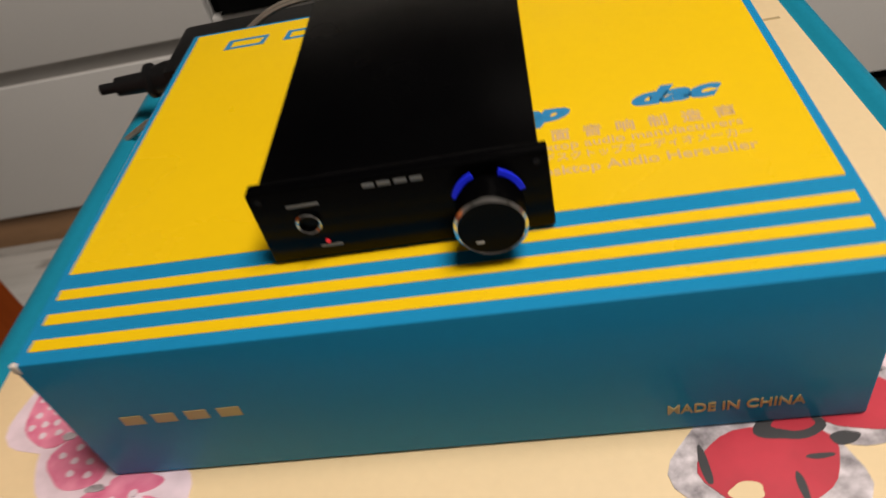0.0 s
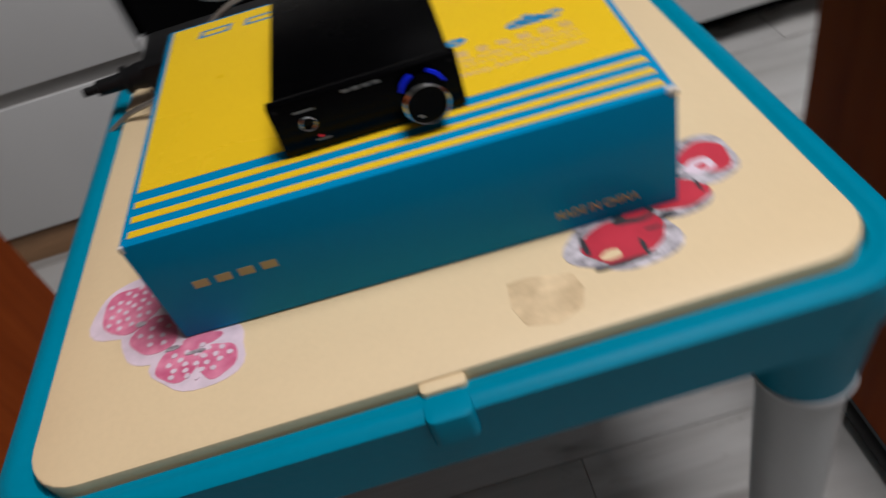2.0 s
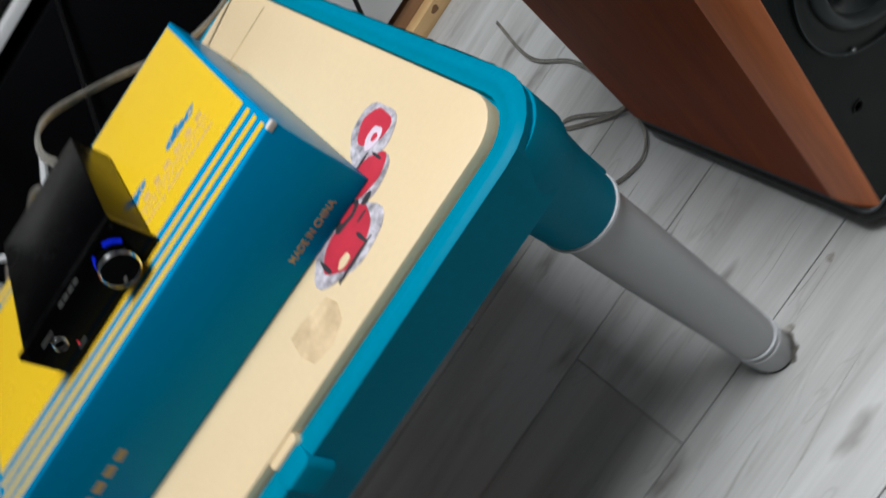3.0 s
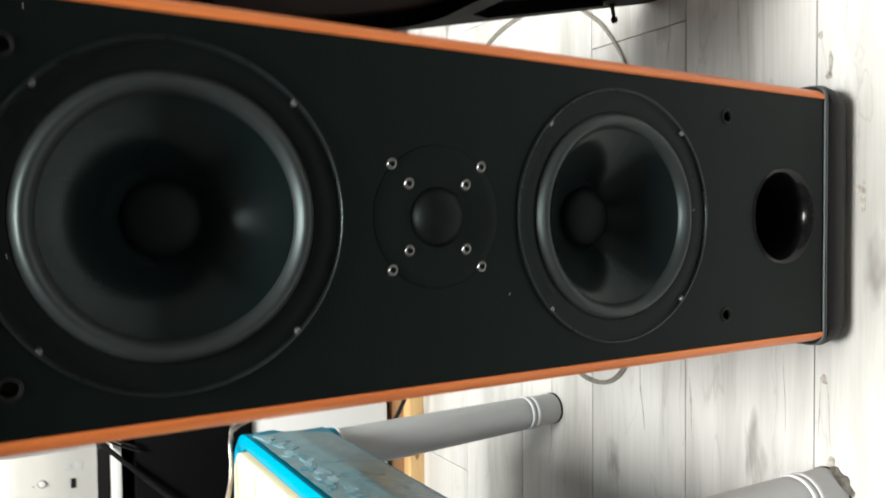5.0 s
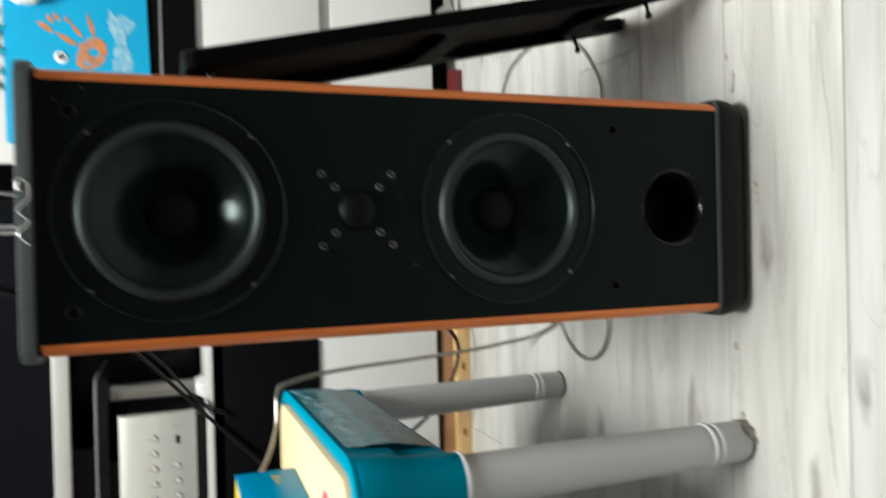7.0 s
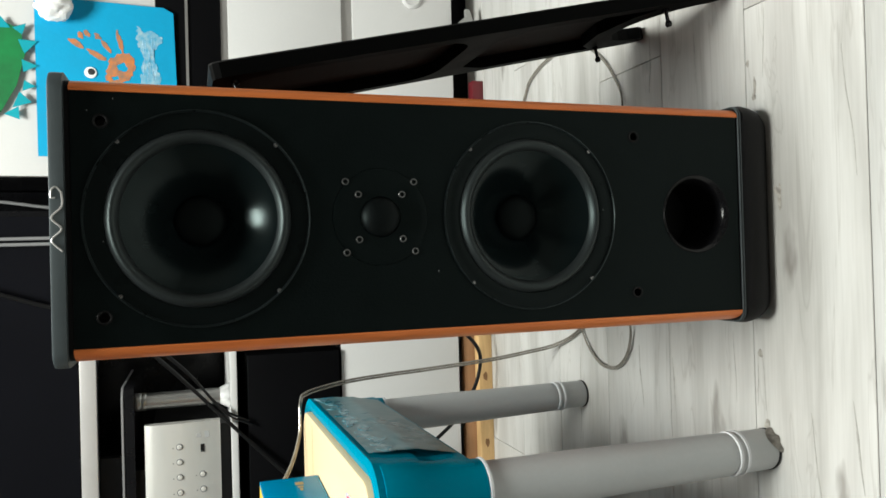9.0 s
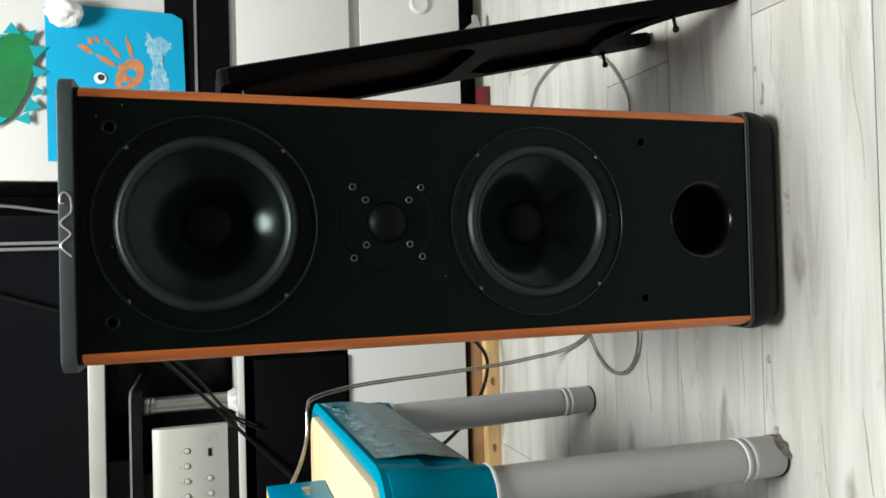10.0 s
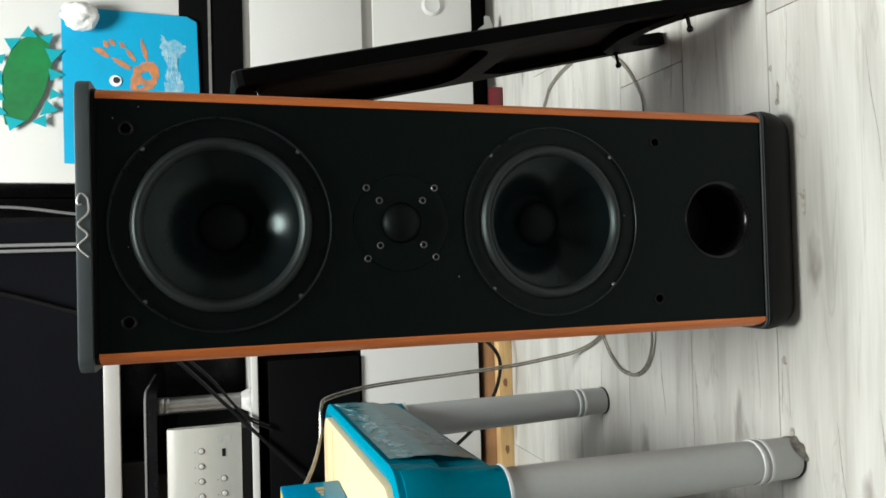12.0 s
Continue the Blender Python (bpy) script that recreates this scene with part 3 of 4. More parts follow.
def play_table():
    t = thing("play_table", "teal plastic children's play table with cream lid and grey tube legs", "table", (0, 0, TZ))
    # rim with the opening in which the lid lies
    part("rim", holed(rounded(TX0, TX1, TY0, TY1, 0.055), [rounded(TX0 + 0.021, TX1 - 0.019, TY0 + 0.020, TY1 - 0.021, 0.038)], 0.487, 0.543, taper=0.014), M_TEAL, t, smooth=False)
    rimtop = bmesh.new()
    a, b = rounded(TX0, TX1, TY0, TY1, 0.055), rounded(TX0 + 0.021, TX1 - 0.019, TY0 + 0.020, TY1 - 0.021, 0.038)
    rows = []
    for k in range(7):
        f = k / 6
        rows.append([rimtop.verts.new((ax + (bx - ax) * f, ay + (by - ay) * f, 0.5432 + 0.0035 * math.sin(math.pi * min(1, f * 1.15)))) for (ax, ay), (bx, by) in zip(a, b)])
    for p, q in zip(rows, rows[1:]):
        n = len(p)
        for i in range(n):
            rimtop.faces.new((p[i], p[(i + 1) % n], q[(i + 1) % n], q[i]))
    part("rim_bead", rimtop, M_TEAL, t)
    part("lid", slab(rounded(TX0 + 0.024, TX1 - 0.022, TY0 + 0.023, TY1 - 0.024, 0.036), 0.515, LID, 0.0035), M_CREAM, t, "cream plastic lid, a little scuffed")
    part("lid_tab", slab(rounded(-0.573, -0.545, TY0 + 0.0155, TY0 + 0.05, 0.004), 0.534, 0.5485, 0.003), M_CREAM, t, "cream finger tab")
    part("latch", slab(rounded(-0.573, -0.545, TY0 - 0.0055, TY0 + 0.0145, 0.006), 0.524, 0.5480, 0.003), M_TEAL, t)
    # aprons set back under the rim, with a step halfway
    ap = ((TX0 + 0.03, TX1 - 0.03, TY0 + 0.082, TY0 + 0.094), (TX0 + 0.03, TX1 - 0.03, TY1 - 0.022, TY1 - 0.010),
          (TX0 + 0.010, TX0 + 0.022, TY0 + 0.03, TY1 - 0.03), (TX1 - 0.022, TX1 - 0.010, TY0 + 0.03, TY1 - 0.03))
    for x0, x1, y0, y1 in ap:
        part("apron", box(x0, x1, y0, y1, 0.424, 0.5055, 0.004), M_TEAL, t)
    part("bowl", box(TX0 + 0.05, TX1 - 0.05, TY0 + 0.105, TY1 - 0.05, 0.440, 0.48, 0.015), M_TEAL, t)
    # wrinkled tape over the apron that faces the loudspeaker
    rt = random.Random(4)
    tp = bmesh.new()
    grid = [[tp.verts.new((TX1 - 0.0084 + 0.0104 * min(1, k / 9) + 0.0022 * abs(noise.noise((i * 0.45, k * 0.8, 3))), TY0 + 0.075 + (TY1 - TY0 - 0.15) * i / 60, 0.431 + 0.107 * k / 18)) for i in range(61)] for k in range(19)]
    for p, q in zip(grid, grid[1:]):
        for i in range(60):
            tp.faces.new((p[i], p[i + 1], q[i + 1], q[i]))
    tape = part("tape", tp, M_TAPE, t, "glossy wrinkled clear tape")
    side = Matrix(((0, 0, 1, TX1 + 0.0022), (1, 0, 0, 0), (0, 1, 0, 0), (0, 0, 0, 1)))
    for i in range(20):
        yy = TY0 + 0.09 + (TY1 - TY0 - 0.19) * i / 19 + rt.uniform(-0.006, 0.006)
        zz = 0.520 + rt.uniform(-0.010, 0.009)
        m = M_TAPEBUBBLE if i % 2 else M_TAPESTUCK
        part("air_bubble", moved(slab(blob(yy, zz, rt.uniform(0.008, 0.019), rt.uniform(0.005, 0.010), 0.55, 26, 300 + i), 0, 0.0004 + 0.00003 * i), side), m, tape, "crease with trapped air")
    for lx, sx in ((TX0 + 0.045, -1), (TX1 - 0.045, 1)):
        for ly, sy in ((TY0 + 0.045, -1), (TY1 - 0.045, 1)):
            lean = Matrix.Translation((lx, ly, 0)) @ Matrix(((1, 0, -0.012 * sx, 0), (0, 1, -0.028 * sy, 0), (0, 0, 1, 0), (0, 0, 0, 1))) @ Matrix.Translation((0, 0, 0))
            fix = Matrix.Translation((0.012 * 0.42 * sx, 0.028 * 0.42 * sy, 0))
            sock = lathe([(0.0, 0.535), (0.0425, 0.535), (0.0430, 0.500), (0.0385, 0.485), (0.0345, 0.422), (0.0340, 0.4145), (0.031, 0.4135)], 36)
            part("corner_socket", moved(sock, Matrix.Translation((lx, ly, 0))), M_TEAL, t)
            part("collar", moved(lathe([(0.033, 0.4142), (0.0352, 0.4130), (0.0355, 0.4105), (0.0335, 0.4092), (0.028, 0.4092)], 36), Matrix.Translation((lx, ly, 0))), M_RING, t)
            leg = lathe([(0.0305, 0.415), (0.0300, 0.30), (0.0272, 0.085), (0.0270, 0.0765), (0.0262, 0.0750), (0.0262, 0.0650), (0.0268, 0.0635), (0.0268, 0.0555), (0.0262, 0.054), (0.0258, 0.013), (0.024, 0.0085), (0, 0.0085)], 36)
            L = part("leg", moved(leg, fix @ lean), M_LEG, t, "grey ribbed plastic tube")
            part("rubber_foot", moved(lathe([(0.0250, 0.0086), (0.0266, 0.0092), (0.0266, 0.0112), (0.0250, 0.0118)], 36), fix @ lean), M_BLACKPL, L, "dark worn rubber edge")
            if sx > 0 and sy < 0:
                flap = bmesh.new()
                edge = [[flap.verts.new(((0.0262 + 0.0022 * k * (0.6 + 0.4 * math.sin(i * 1.7))) * math.cos(radians(-88 + 8.5 * i)), (0.0262 + 0.0022 * k * (0.6 + 0.4 * math.sin(i * 1.7))) * math.sin(radians(-88 + 8.5 * i)),
                                         0.0105 + 0.0135 * math.sin(math.pi * i / 10) * (1 - k / 2) - 0.0009 * k)) for i in range(11)] for k in range(3)]
                for p, q in zip(edge, edge[1:]):
                    for i in range(10):
                        flap.faces.new((p[i], p[i + 1], q[i + 1], q[i]))
                bmesh.ops.solidify(flap, geom=flap.faces[:], thickness=0.0006)
                part("torn_flap", moved(flap, fix @ lean), M_KNOTGREY, L, "torn grey-brown flap at the foot")
            for zz in (0.0700, 0.0590):
                part("groove_ring", moved(lathe([(0.0262, zz - 0.0026), (0.0284, zz - 0.0018), (0.0284, zz + 0.0018), (0.0262, zz + 0.0026)], 36), fix @ lean), M_RING, L)
    # a fine dark line and a stain that belong to the lid
    part("seam_line", box(TX0 + 0.031, TX1 - 0.031, 0.4215, 0.4240, LID - 0.001, LID + 0.0003), M_LIDLINE, t, "fine dark line across the lid")
    st = slab([(-0.506, 0.066), (-0.494, 0.067), (-0.478, 0.063), (-0.466, 0.060), (-0.463, 0.046), (-0.468, 0.032), (-0.485, 0.025), (-0.503, 0.030), (-0.508, 0.046)], LID, LID + 0.00025)
    part("stain", st, M_STAIN, t, "faded brown stain")
    mid_x, mid_y = (TX0 + TX1) / 2, (TY0 + TY1) / 2
    # the top is a little wider at the front than at the back
    for p in [c for c in t.children] + [g for c in t.children for g in c.children]:
        for v in p.data.vertices:
            v.co.x = mid_x + (v.co.x - mid_x) * (1 + 0.095 * (mid_y - v.co.y))
    t.matrix_world = pose(mid_x + SHIFT, TY1 + 0.003, TZ, 0, 0, 1.6) @ Matrix.Translation((-mid_x, -TY1, 0)) @ pose(mid_x, mid_y, 0, 0, 0, -1.8) @ Matrix.Translation((-mid_x, -mid_y, 0))
    return t


play_table()


def sticker(name, label, paper, rim, patches):
    s = thing(name, label, "sticker", (SHIFT, 0, 0))
    for i, (cx, cy, rx, ry, sd) in enumerate(paper):
        part("paper_lobe", slab(blob(cx, cy, rx, ry, 0.10, 30, sd), LIDZ, LIDZ + 0.0004 + 0.00004 * i), rim, s)
    for i, (cx, cy, rx, ry, sd, m) in enumerate(patches):
        part("print_patch", slab(blob(cx, cy, rx, ry, 0.10, 26, sd), LIDZ + 0.0003, LIDZ + 0.0008 + 0.00001 * i), m, s)
    return s


def dots(cx, cy, rx, ry, count, seed):
    """Small pale spots spread evenly over an oval."""
    out = []
    for k in range(count):
        a, q = k * 2.39996 + seed, math.sqrt((k + 0.5) / count)
        out.append((cx + rx * q * math.cos(a), cy + ry * q * math.sin(a), 0.0020, 0.0019, seed + k, M_PAPER))
    return out


sticker("pink_sticker", "worn pink dotted paper sticker on the play table lid", [(-0.757, 0.152, 0.029, 0.031, 3), (-0.735, 0.118, 0.025, 0.026, 8), (-0.702, 0.088, 0.034, 0.027, 5)], M_PAPER,
        [(-0.757, 0.152, 0.022, 0.024, 4, M_PINK), (-0.736, 0.119, 0.018, 0.017, 5, M_PINK), (-0.717, 0.087, 0.016, 0.015, 6, M_PINK), (-0.690, 0.080, 0.013, 0.015, 7, M_PINK), (-0.702, 0.102, 0.014, 0.006, 9, M_PINK)]
        + dots(-0.757, 0.152, 0.019, 0.021, 23, 20) + dots(-0.736, 0.119, 0.014, 0.013, 8, 60) + dots(-0.704, 0.084, 0.024, 0.014, 22, 80)
        + [(-0.748, 0.133, 0.004, 0.0022, 120, M_PAPERGREY), (-0.722, 0.101, 0.005, 0.002, 121, M_PAPERGREY), (-0.705, 0.092, 0.007, 0.0016, 122, M_PAPERGREY)])
sticker("red_sticker", "red cut-out paper sticker with black outlines on the play table lid", [(-0.419, 0.078, 0.036, 0.028, 12), (-0.377, 0.104, 0.026, 0.024, 13), (-0.345, 0.127, 0.024, 0.026, 14)], M_PAPERGREY,
        [(-0.418, 0.077, 0.028, 0.019, 15, M_RED), (-0.372, 0.101, 0.019, 0.014, 16, M_RED), (-0.341, 0.128, 0.016, 0.017, 17, M_RED),
         (-0.425, 0.058, 0.020, 0.0018, 32, M_DARKPRINT), (-0.443, 0.080, 0.0020, 0.009, 34, M_DARKPRINT),
         (-0.405, 0.094, 0.014, 0.007, 18, M_DARKPRINT), (-0.403, 0.095, 0.009, 0.0035, 19, M_RED), (-0.386, 0.086, 0.006, 0.003, 22, M_DARKPRINT),
         (-0.430, 0.067, 0.007, 0.0042, 20, M_CREAM), (-0.348, 0.121, 0.010, 0.008, 21, M_PAPER), (-0.347, 0.120, 0.004, 0.003, 24, M_RED),
         (-0.409, 0.066, 0.0016, 0.008, 36, M_DARKPRINT), (-0.398, 0.079, 0.0060, 0.0012, 37, M_DARKPRINT), (-0.372, 0.116, 0.013, 0.0013, 38, M_DARKPRINT), (-0.357, 0.104, 0.0013, 0.007, 39, M_DARKPRINT)])


# ---- cardboard box ----
BW, BD, BH = 0.3395, 0.277, 0.087


def carton():
    c = thing("cardboard_box", "glossy blue and yellow printed cardboard box on the play table", "box", (-0.5435 + SHIFT, 0.1010, LIDZ + 0.001), -1.9)
    part("body", box(-BW / 2, BW / 2, 0, BD, 0, BH, 0.0018), M_BOXBLUE, c, "blue glossy printed board")
    z0, z1 = BH - 0.0003, BH + 0.0003
    part("yellow_field", box(-BW / 2 + 0.0048, BW / 2 - 0.0048, 0.0508, BD - 0.004, z0, z1), M_BOXYEL, c, "yellow printed field", smooth=False)
    for y0, y1 in ((0.0350, 0.0412), (0.0208, 0.0270), (0.0066, 0.0128)):
        part("yellow_stripe", box(-BW / 2 + 0.0052, BW / 2 - 0.0052, y0, y1, z0, z1), M_BOXYEL, c, smooth=False)
    zt = BH + 0.0003
    flat = lambda x, y: Matrix.Translation((x, y, zt))
    part("printed_word", lettering("dac", 0.0180, flat(0.0935, 0.1175), 0.42, stretch=1.52, bold=0.0011, depth=0.00006), M_PRINTBLUE, c, smooth=False)
    part("printed_word", lettering("amp", 0.0180, flat(0.0165, 0.1160), 0.42, stretch=1.52, bold=0.0011, depth=0.00006), M_PRINTBLUE, c, smooth=False)
    for i, ch in enumerate("面音响制造商"):
        part("printed_character", lettering(ch, 0.0090, flat(0.0560 + 0.0145 * i, 0.1000), 0, stretch=1.0, depth=0.00006, bold=0.00022), M_PRINTGREY, c, smooth=False)
    for text, x0, x1, y, size, bold in (("desktop audio manufacturers", 0.0415, 0.138, 0.0922, 0.0075, 0.00006), ("デスクトップオーディオメーカー", 0.0510, 0.140, 0.0842, 0.0066, 0.00006),
                                  ("Desktop Audio Hersteller", 0.0440, 0.140, 0.0745, 0.0082, 0.00010)):
        ln = lettering(text, size, Matrix.Identity(4), 0, depth=0.00006, bold=bold)
        wide = max(v.co.x for v in ln.verts)
        part("printed_line", moved(ln, flat(x0, y) @ Matrix.Diagonal(((x1 - x0) / wide, 1, 1, 1))), M_PRINTGREY, c, smooth=False)
    # outlined mark at the far left of the lid
    for x, w in ((-0.141, 0.027), (-0.101, 0.028), (-0.060, 0.028), (0.000, 0.022)):
        mk = holed([(x, 0.247), (x + w, 0.247), (x + w + 0.002, 0.259), (x + 0.002, 0.259)], [[(x + 0.004, 0.2495), (x + w - 0.003, 0.2495), (x + w - 0.001, 0.2565), (x + 0.005, 0.2565)]], zt - 0.0003, zt + 0.0002)
        part("outlined_mark", mk, M_PRINTBLUE, c, smooth=False)
    # front face: plain gold mark and origin line
    for x0, x1, h0, h1 in ((-0.143, -0.1330, 0.0405, 0.0465), (-0.1280, -0.1180, 0.0405, 0.0465), (-0.1130, -0.1030, 0.0405, 0.0465), (-0.0980, -0.0880, 0.0405, 0.0465)):
        part("gold_mark", box(x0, x1, -0.0004, 0.0004, h0, h1), M_GOLD, c, smooth=False)
    part("origin_line", lettering("MADE IN CHINA", 0.0082, Matrix.Translation((0.089, -0.0002, 0.0125)) @ FRONT, 0, stretch=0.9, bold=0.0001), M_GOLD, c, smooth=False)
    for y0, y1, h0, h1 in ((0.215, 0.225, 0.03, 0.034), (0.228, 0.235, 0.028, 0.036), (0.240, 0.252, 0.026, 0.038)):
        part("side_mark", box(BW / 2 - 0.0004, BW / 2 + 0.0004, y0, y1, h0, h1), M_GOLD, c, smooth=False)
    for sx in (-1, 1):
        part("worn_corner", box(-BW / 2 - 0.0004, -BW / 2 + 0.0030, -0.0005, 0.0022, BH - 0.0050, BH + 0.0003, 0.0010) if sx < 0 else
             box(BW / 2 - 0.0068, BW / 2 + 0.0004, -0.0005, 0.0042, BH - 0.0042, BH + 0.0005, 0.0012), M_CARD, c, "scuffed bare card")
    return c


carton()


# ---- desktop amplifier on the box ----
def amplifier():
    a = thing("amplifier", "small black metal amplifier with lit volume knob, on the box", "amplifier", (-0.547 + SHIFT, 0.1425, LIDZ + 0.001 + BH + 0.0010), -1.0)
    w, h, d = 0.117, 0.0355, 0.172
    for fx in (-0.045, 0.045):
        for fy in (0.02, 0.15):
            part("foot", lathe([(0.005, 0), (0.005, 0.0022), (0, 0.0022)], 14, Matrix.Translation((fx, fy, 0))), M_BLACKPL, a)
    z = 0.002
    part("case", box(-w / 2 + 0.003, w / 2 - 0.003, 0.006, d, z, z + h - 0.002, 0.0012), M_AMP, a)
    part("front_panel", box(-w / 2, w / 2, -0.001, 0.0062, z - 0.001, z + h, 0.0012), M_AMP, a)
    kx, kz = 0.0345, z + 0.0175
    face = lambda x, zz: Matrix.Translation((x, -0.001, zz)) @ FRONT
    for a0 in (12, 112):
        arc = slab([(0.0144 * math.cos(radians(a0 + 56 * k / 12)), 0.0144 * math.sin(radians(a0 + 56 * k / 12))) for k in range(13)]
                   + [(0.0120 * math.cos(radians(a0 + 56 * k / 12)), 0.0120 * math.sin(radians(a0 + 56 * k / 12))) for k in range(12, -1, -1)], 0.0001, 0.0009)
        part("light_arc", moved(arc, face(kx, kz)), M_LEDBLUE, a, "glowing blue arc round the knob")
    kn = part("volume_knob", moved(lathe([(0.0112, 0.0), (0.0112, 0.004), (0.0134, 0.0045), (0.0136, 0.0165), (0.0128, 0.0175), (0, 0.0170)], 56), face(kx, kz)), M_AMP, a, "black knob")
    part("knob_edge", moved(lathe([(0.0137, 0.0158), (0.0139, 0.0168), (0.0128, 0.0180), (0.0124, 0.0176)], 56), face(kx, kz)), M_CHROME, kn, "bright polished edge")
    part("pointer", box(kx - 0.0065, kx - 0.0035, -0.0187, -0.0178, kz - 0.0068, kz - 0.0060), M_SILVER, kn)
    jack = part("headphone_socket", moved(lathe([(0.0052, 0.0), (0.0052, 0.0016), (0.0047, 0.0022), (0.0040, 0.0016), (0.0036, -0.004), (0, -0.004)], 32), face(-0.0375, z + 0.0185)), M_CHROME, a, "bright ringed headphone socket")
    part("led", moved(lathe([(0.0009, 0), (0.0009, 0.0006), (0, 0.0008)], 10), face(-0.0330, z + 0.0075)), M_LEDRED, a, "red indicator")
    mk = None
    for x0, x1 in ((-0.0120, -0.0075), (-0.0062, -0.0012), (0.0003, 0.0052), (0.0066, 0.0112)):
        mk = box(x0, x1, -0.00135, -0.0008, z + 0.0312, z + 0.0330, bm=mk)
    part("badge", mk, M_PRINTDIM, a, smooth=False)
    tx = None
    for x0, x1, zz in ((-0.044, -0.031, 0.0265), (-0.0365, -0.0275, 0.0045)):
        tx = box(x0, x1, -0.00125, -0.0008, z + zz, z + zz + 0.0012)
        part("printed_caption", tx, M_PRINTDIM, a, smooth=False)
    for sx in (-0.054, 0.054):
        part("screw", moved(lathe([(0.0014, 0), (0.0014, 0.0004), (0, 0.0004)], 10), face(sx, z + 0.0315)), M_BLACKGL, a)
    return a


amplifier()


# ---- low cabinet along the wall ----
CY = 1.0            # front of the drawers
WALLZ = (0, 0, -0.010)
LOWZ = (0, 0, 0.002)
ZB, ZG0, ZG1, ZT = 0.076, 0.334, 0.362, 0.628


def drawer_unit(name, label, x0, x1, knobs=()):
    u = thing(name, label, "cabinet", LOWZ)
    part("body", box(x0, x1, CY + 0.021, Y1 - 0.005, ZB, ZT + 0.005, 0.001), M_EDGE, u)
    part("drawer_front", box(x0 + 0.002, x1 - 0.002, CY, CY + 0.019, ZB, ZG0, 0.0018), M_WHITE, u, "white lacquered drawer front")
    part("drawer_front", box(x0 + 0.002, x1 - 0.002, CY, CY + 0.019, ZG1, ZT, 0.0018), M_WHITE, u, "white lacquered drawer front")
    for za, zb in ((ZG0, ZG1), (ZT, ZT + 0.014)):
        part("grip_rail", box(x0, x1, CY + 0.008, CY + 0.0205, za - 0.003, zb + 0.003), M_ALU, u, "aluminium grip channel")
    for kx, kz in knobs:
        part("round_badge", moved(lathe([(0.026, 0), (0.026, 0.004), (0.020, 0.008), (0.012, 0.006), (0, 0.007)], 32), Matrix.Translation((kx, CY, kz)) @ FRONT), M_WHITE, u, "round white child lock")
    return u


drawer_unit("drawer_cabinet", "white two-drawer low cabinet with grip channels, behind the table", -2.05, -0.955)
drawer_unit("drawer_cabinet", "white two-drawer low cabinet with round child lock, behind the grille", 0.27, 1.42, ((0.606, 0.182),))

mid = thing("media_niche", "open black media niche over a white panel in the low cabinet", "cabinet", LOWZ)
part("panel", box(-0.953, 0.268, CY, CY + 0.02, ZB + 0.005, 0.383, 0.002), M_WHITE, mid, "plain white panel")
part("shelf", box(-0.953, 0.268, CY + 0.021, Y1 - 0.005, 0.345, 0.372), M_EDGE, mid)
part("back_board", box(-0.953, 0.268, 1.40, 1.415, 0.376, 0.628), M_SHADOWBLACK, mid)
for xx in (-0.953, 0.254):
    part("side_board", box(xx, xx + 0.014, CY + 0.022, 1.398, 0.376, 0.628), M_SHADOWBLACK, mid)
part("niche_floor", box(-0.938, 0.253, CY + 0.005, 1.398, 0.376, 0.384), M_SHADOWBLACK, mid)
part("top_board", box(-0.953, 0.268, CY - 0.004, Y1 - 0.005, 0.6275, 0.642, 0.002), M_WHITE, mid, "white top board")
for sx in (-0.165, -0.10):
    part("screw", moved(lathe([(0.006, 0), (0.006, 0.002), (0.003, 0.003), (0, 0.002)], 14), Matrix.Translation((sx, CY, 0.285)) @ FRONT), M_STEEL, mid)
black = thing("black_hifi_case", "large black case standing in the open niche", "hi-fi unit", LOWZ)
part("case", box(-0.93, -0.262, CY + 0.004, 1.36, 0.390, 0.604, 0.003), M_SHADOWBLACK, black)
part("front_panel", box(-0.93, -0.262, CY - 0.010, CY + 0.0035, 0.390, 0.604, 0.003), M_SHADOWBLACK, black)
for fx in (-0.88, -0.31):
    part("foot", lathe([(0.018, 0.3845), (0.018, 0.3895), (0, 0.3895)], 20, Matrix.Translation((fx, 1.06, 0))), M_BLACKPL, black)

solid("plinth_board", box(-2.05, 0.02, CY + 0.012, CY + 0.030, 0.0, ZB - 0.011, 0.001), M_FIBRE, "brown fibreboard plinth under the low cabinet", "plinth")
pine = thing("pine_batten", "raw pine batten on the floor against the plinth", "batten")
part("batten", box(-0.95, 0.02, CY - 0.020, CY + 0.011, 0.0, 0.036, 0.002), M_PINE, pine)
rk = random.Random(9)
for kx in (-0.72, -0.522, -0.353, -0.235, -0.08):
    kn = slab(blob(0, 0, rk.uniform(0.008, 0.012), rk.uniform(0.005, 0.008), 0.2, 16, int(kx * 100) + 300), 0, 0.0006)
    part("knot", moved(kn, Matrix.Translation((kx, CY - 0.020, rk.uniform(0.012, 0.026))) @ FRONT), M_KNOT, pine)
# black sheet added in place of the shade under the drawer cabinet
solid("dark_recess", box(0.022, 1.42, CY + 0.10, CY + 0.12, 0.0, ZB - 0.011), M_SHADOWBLACK, "black sheet standing in for the shade under the raised drawer cabinet", "plinth")
wheel = thing("castor_bracket", "grey metal bracket with a dark red block under the drawer cabinet", "castor")
br = slab([(0, 0), (0.05, 0.0), (0.054, 0.010), (0.036, 0.016), (0.030, 0.034), (0.020, 0.052), (0.006, 0.060), (-0.006, 0.050), (-0.008, 0.02)], 0, 0.012, 0.002)
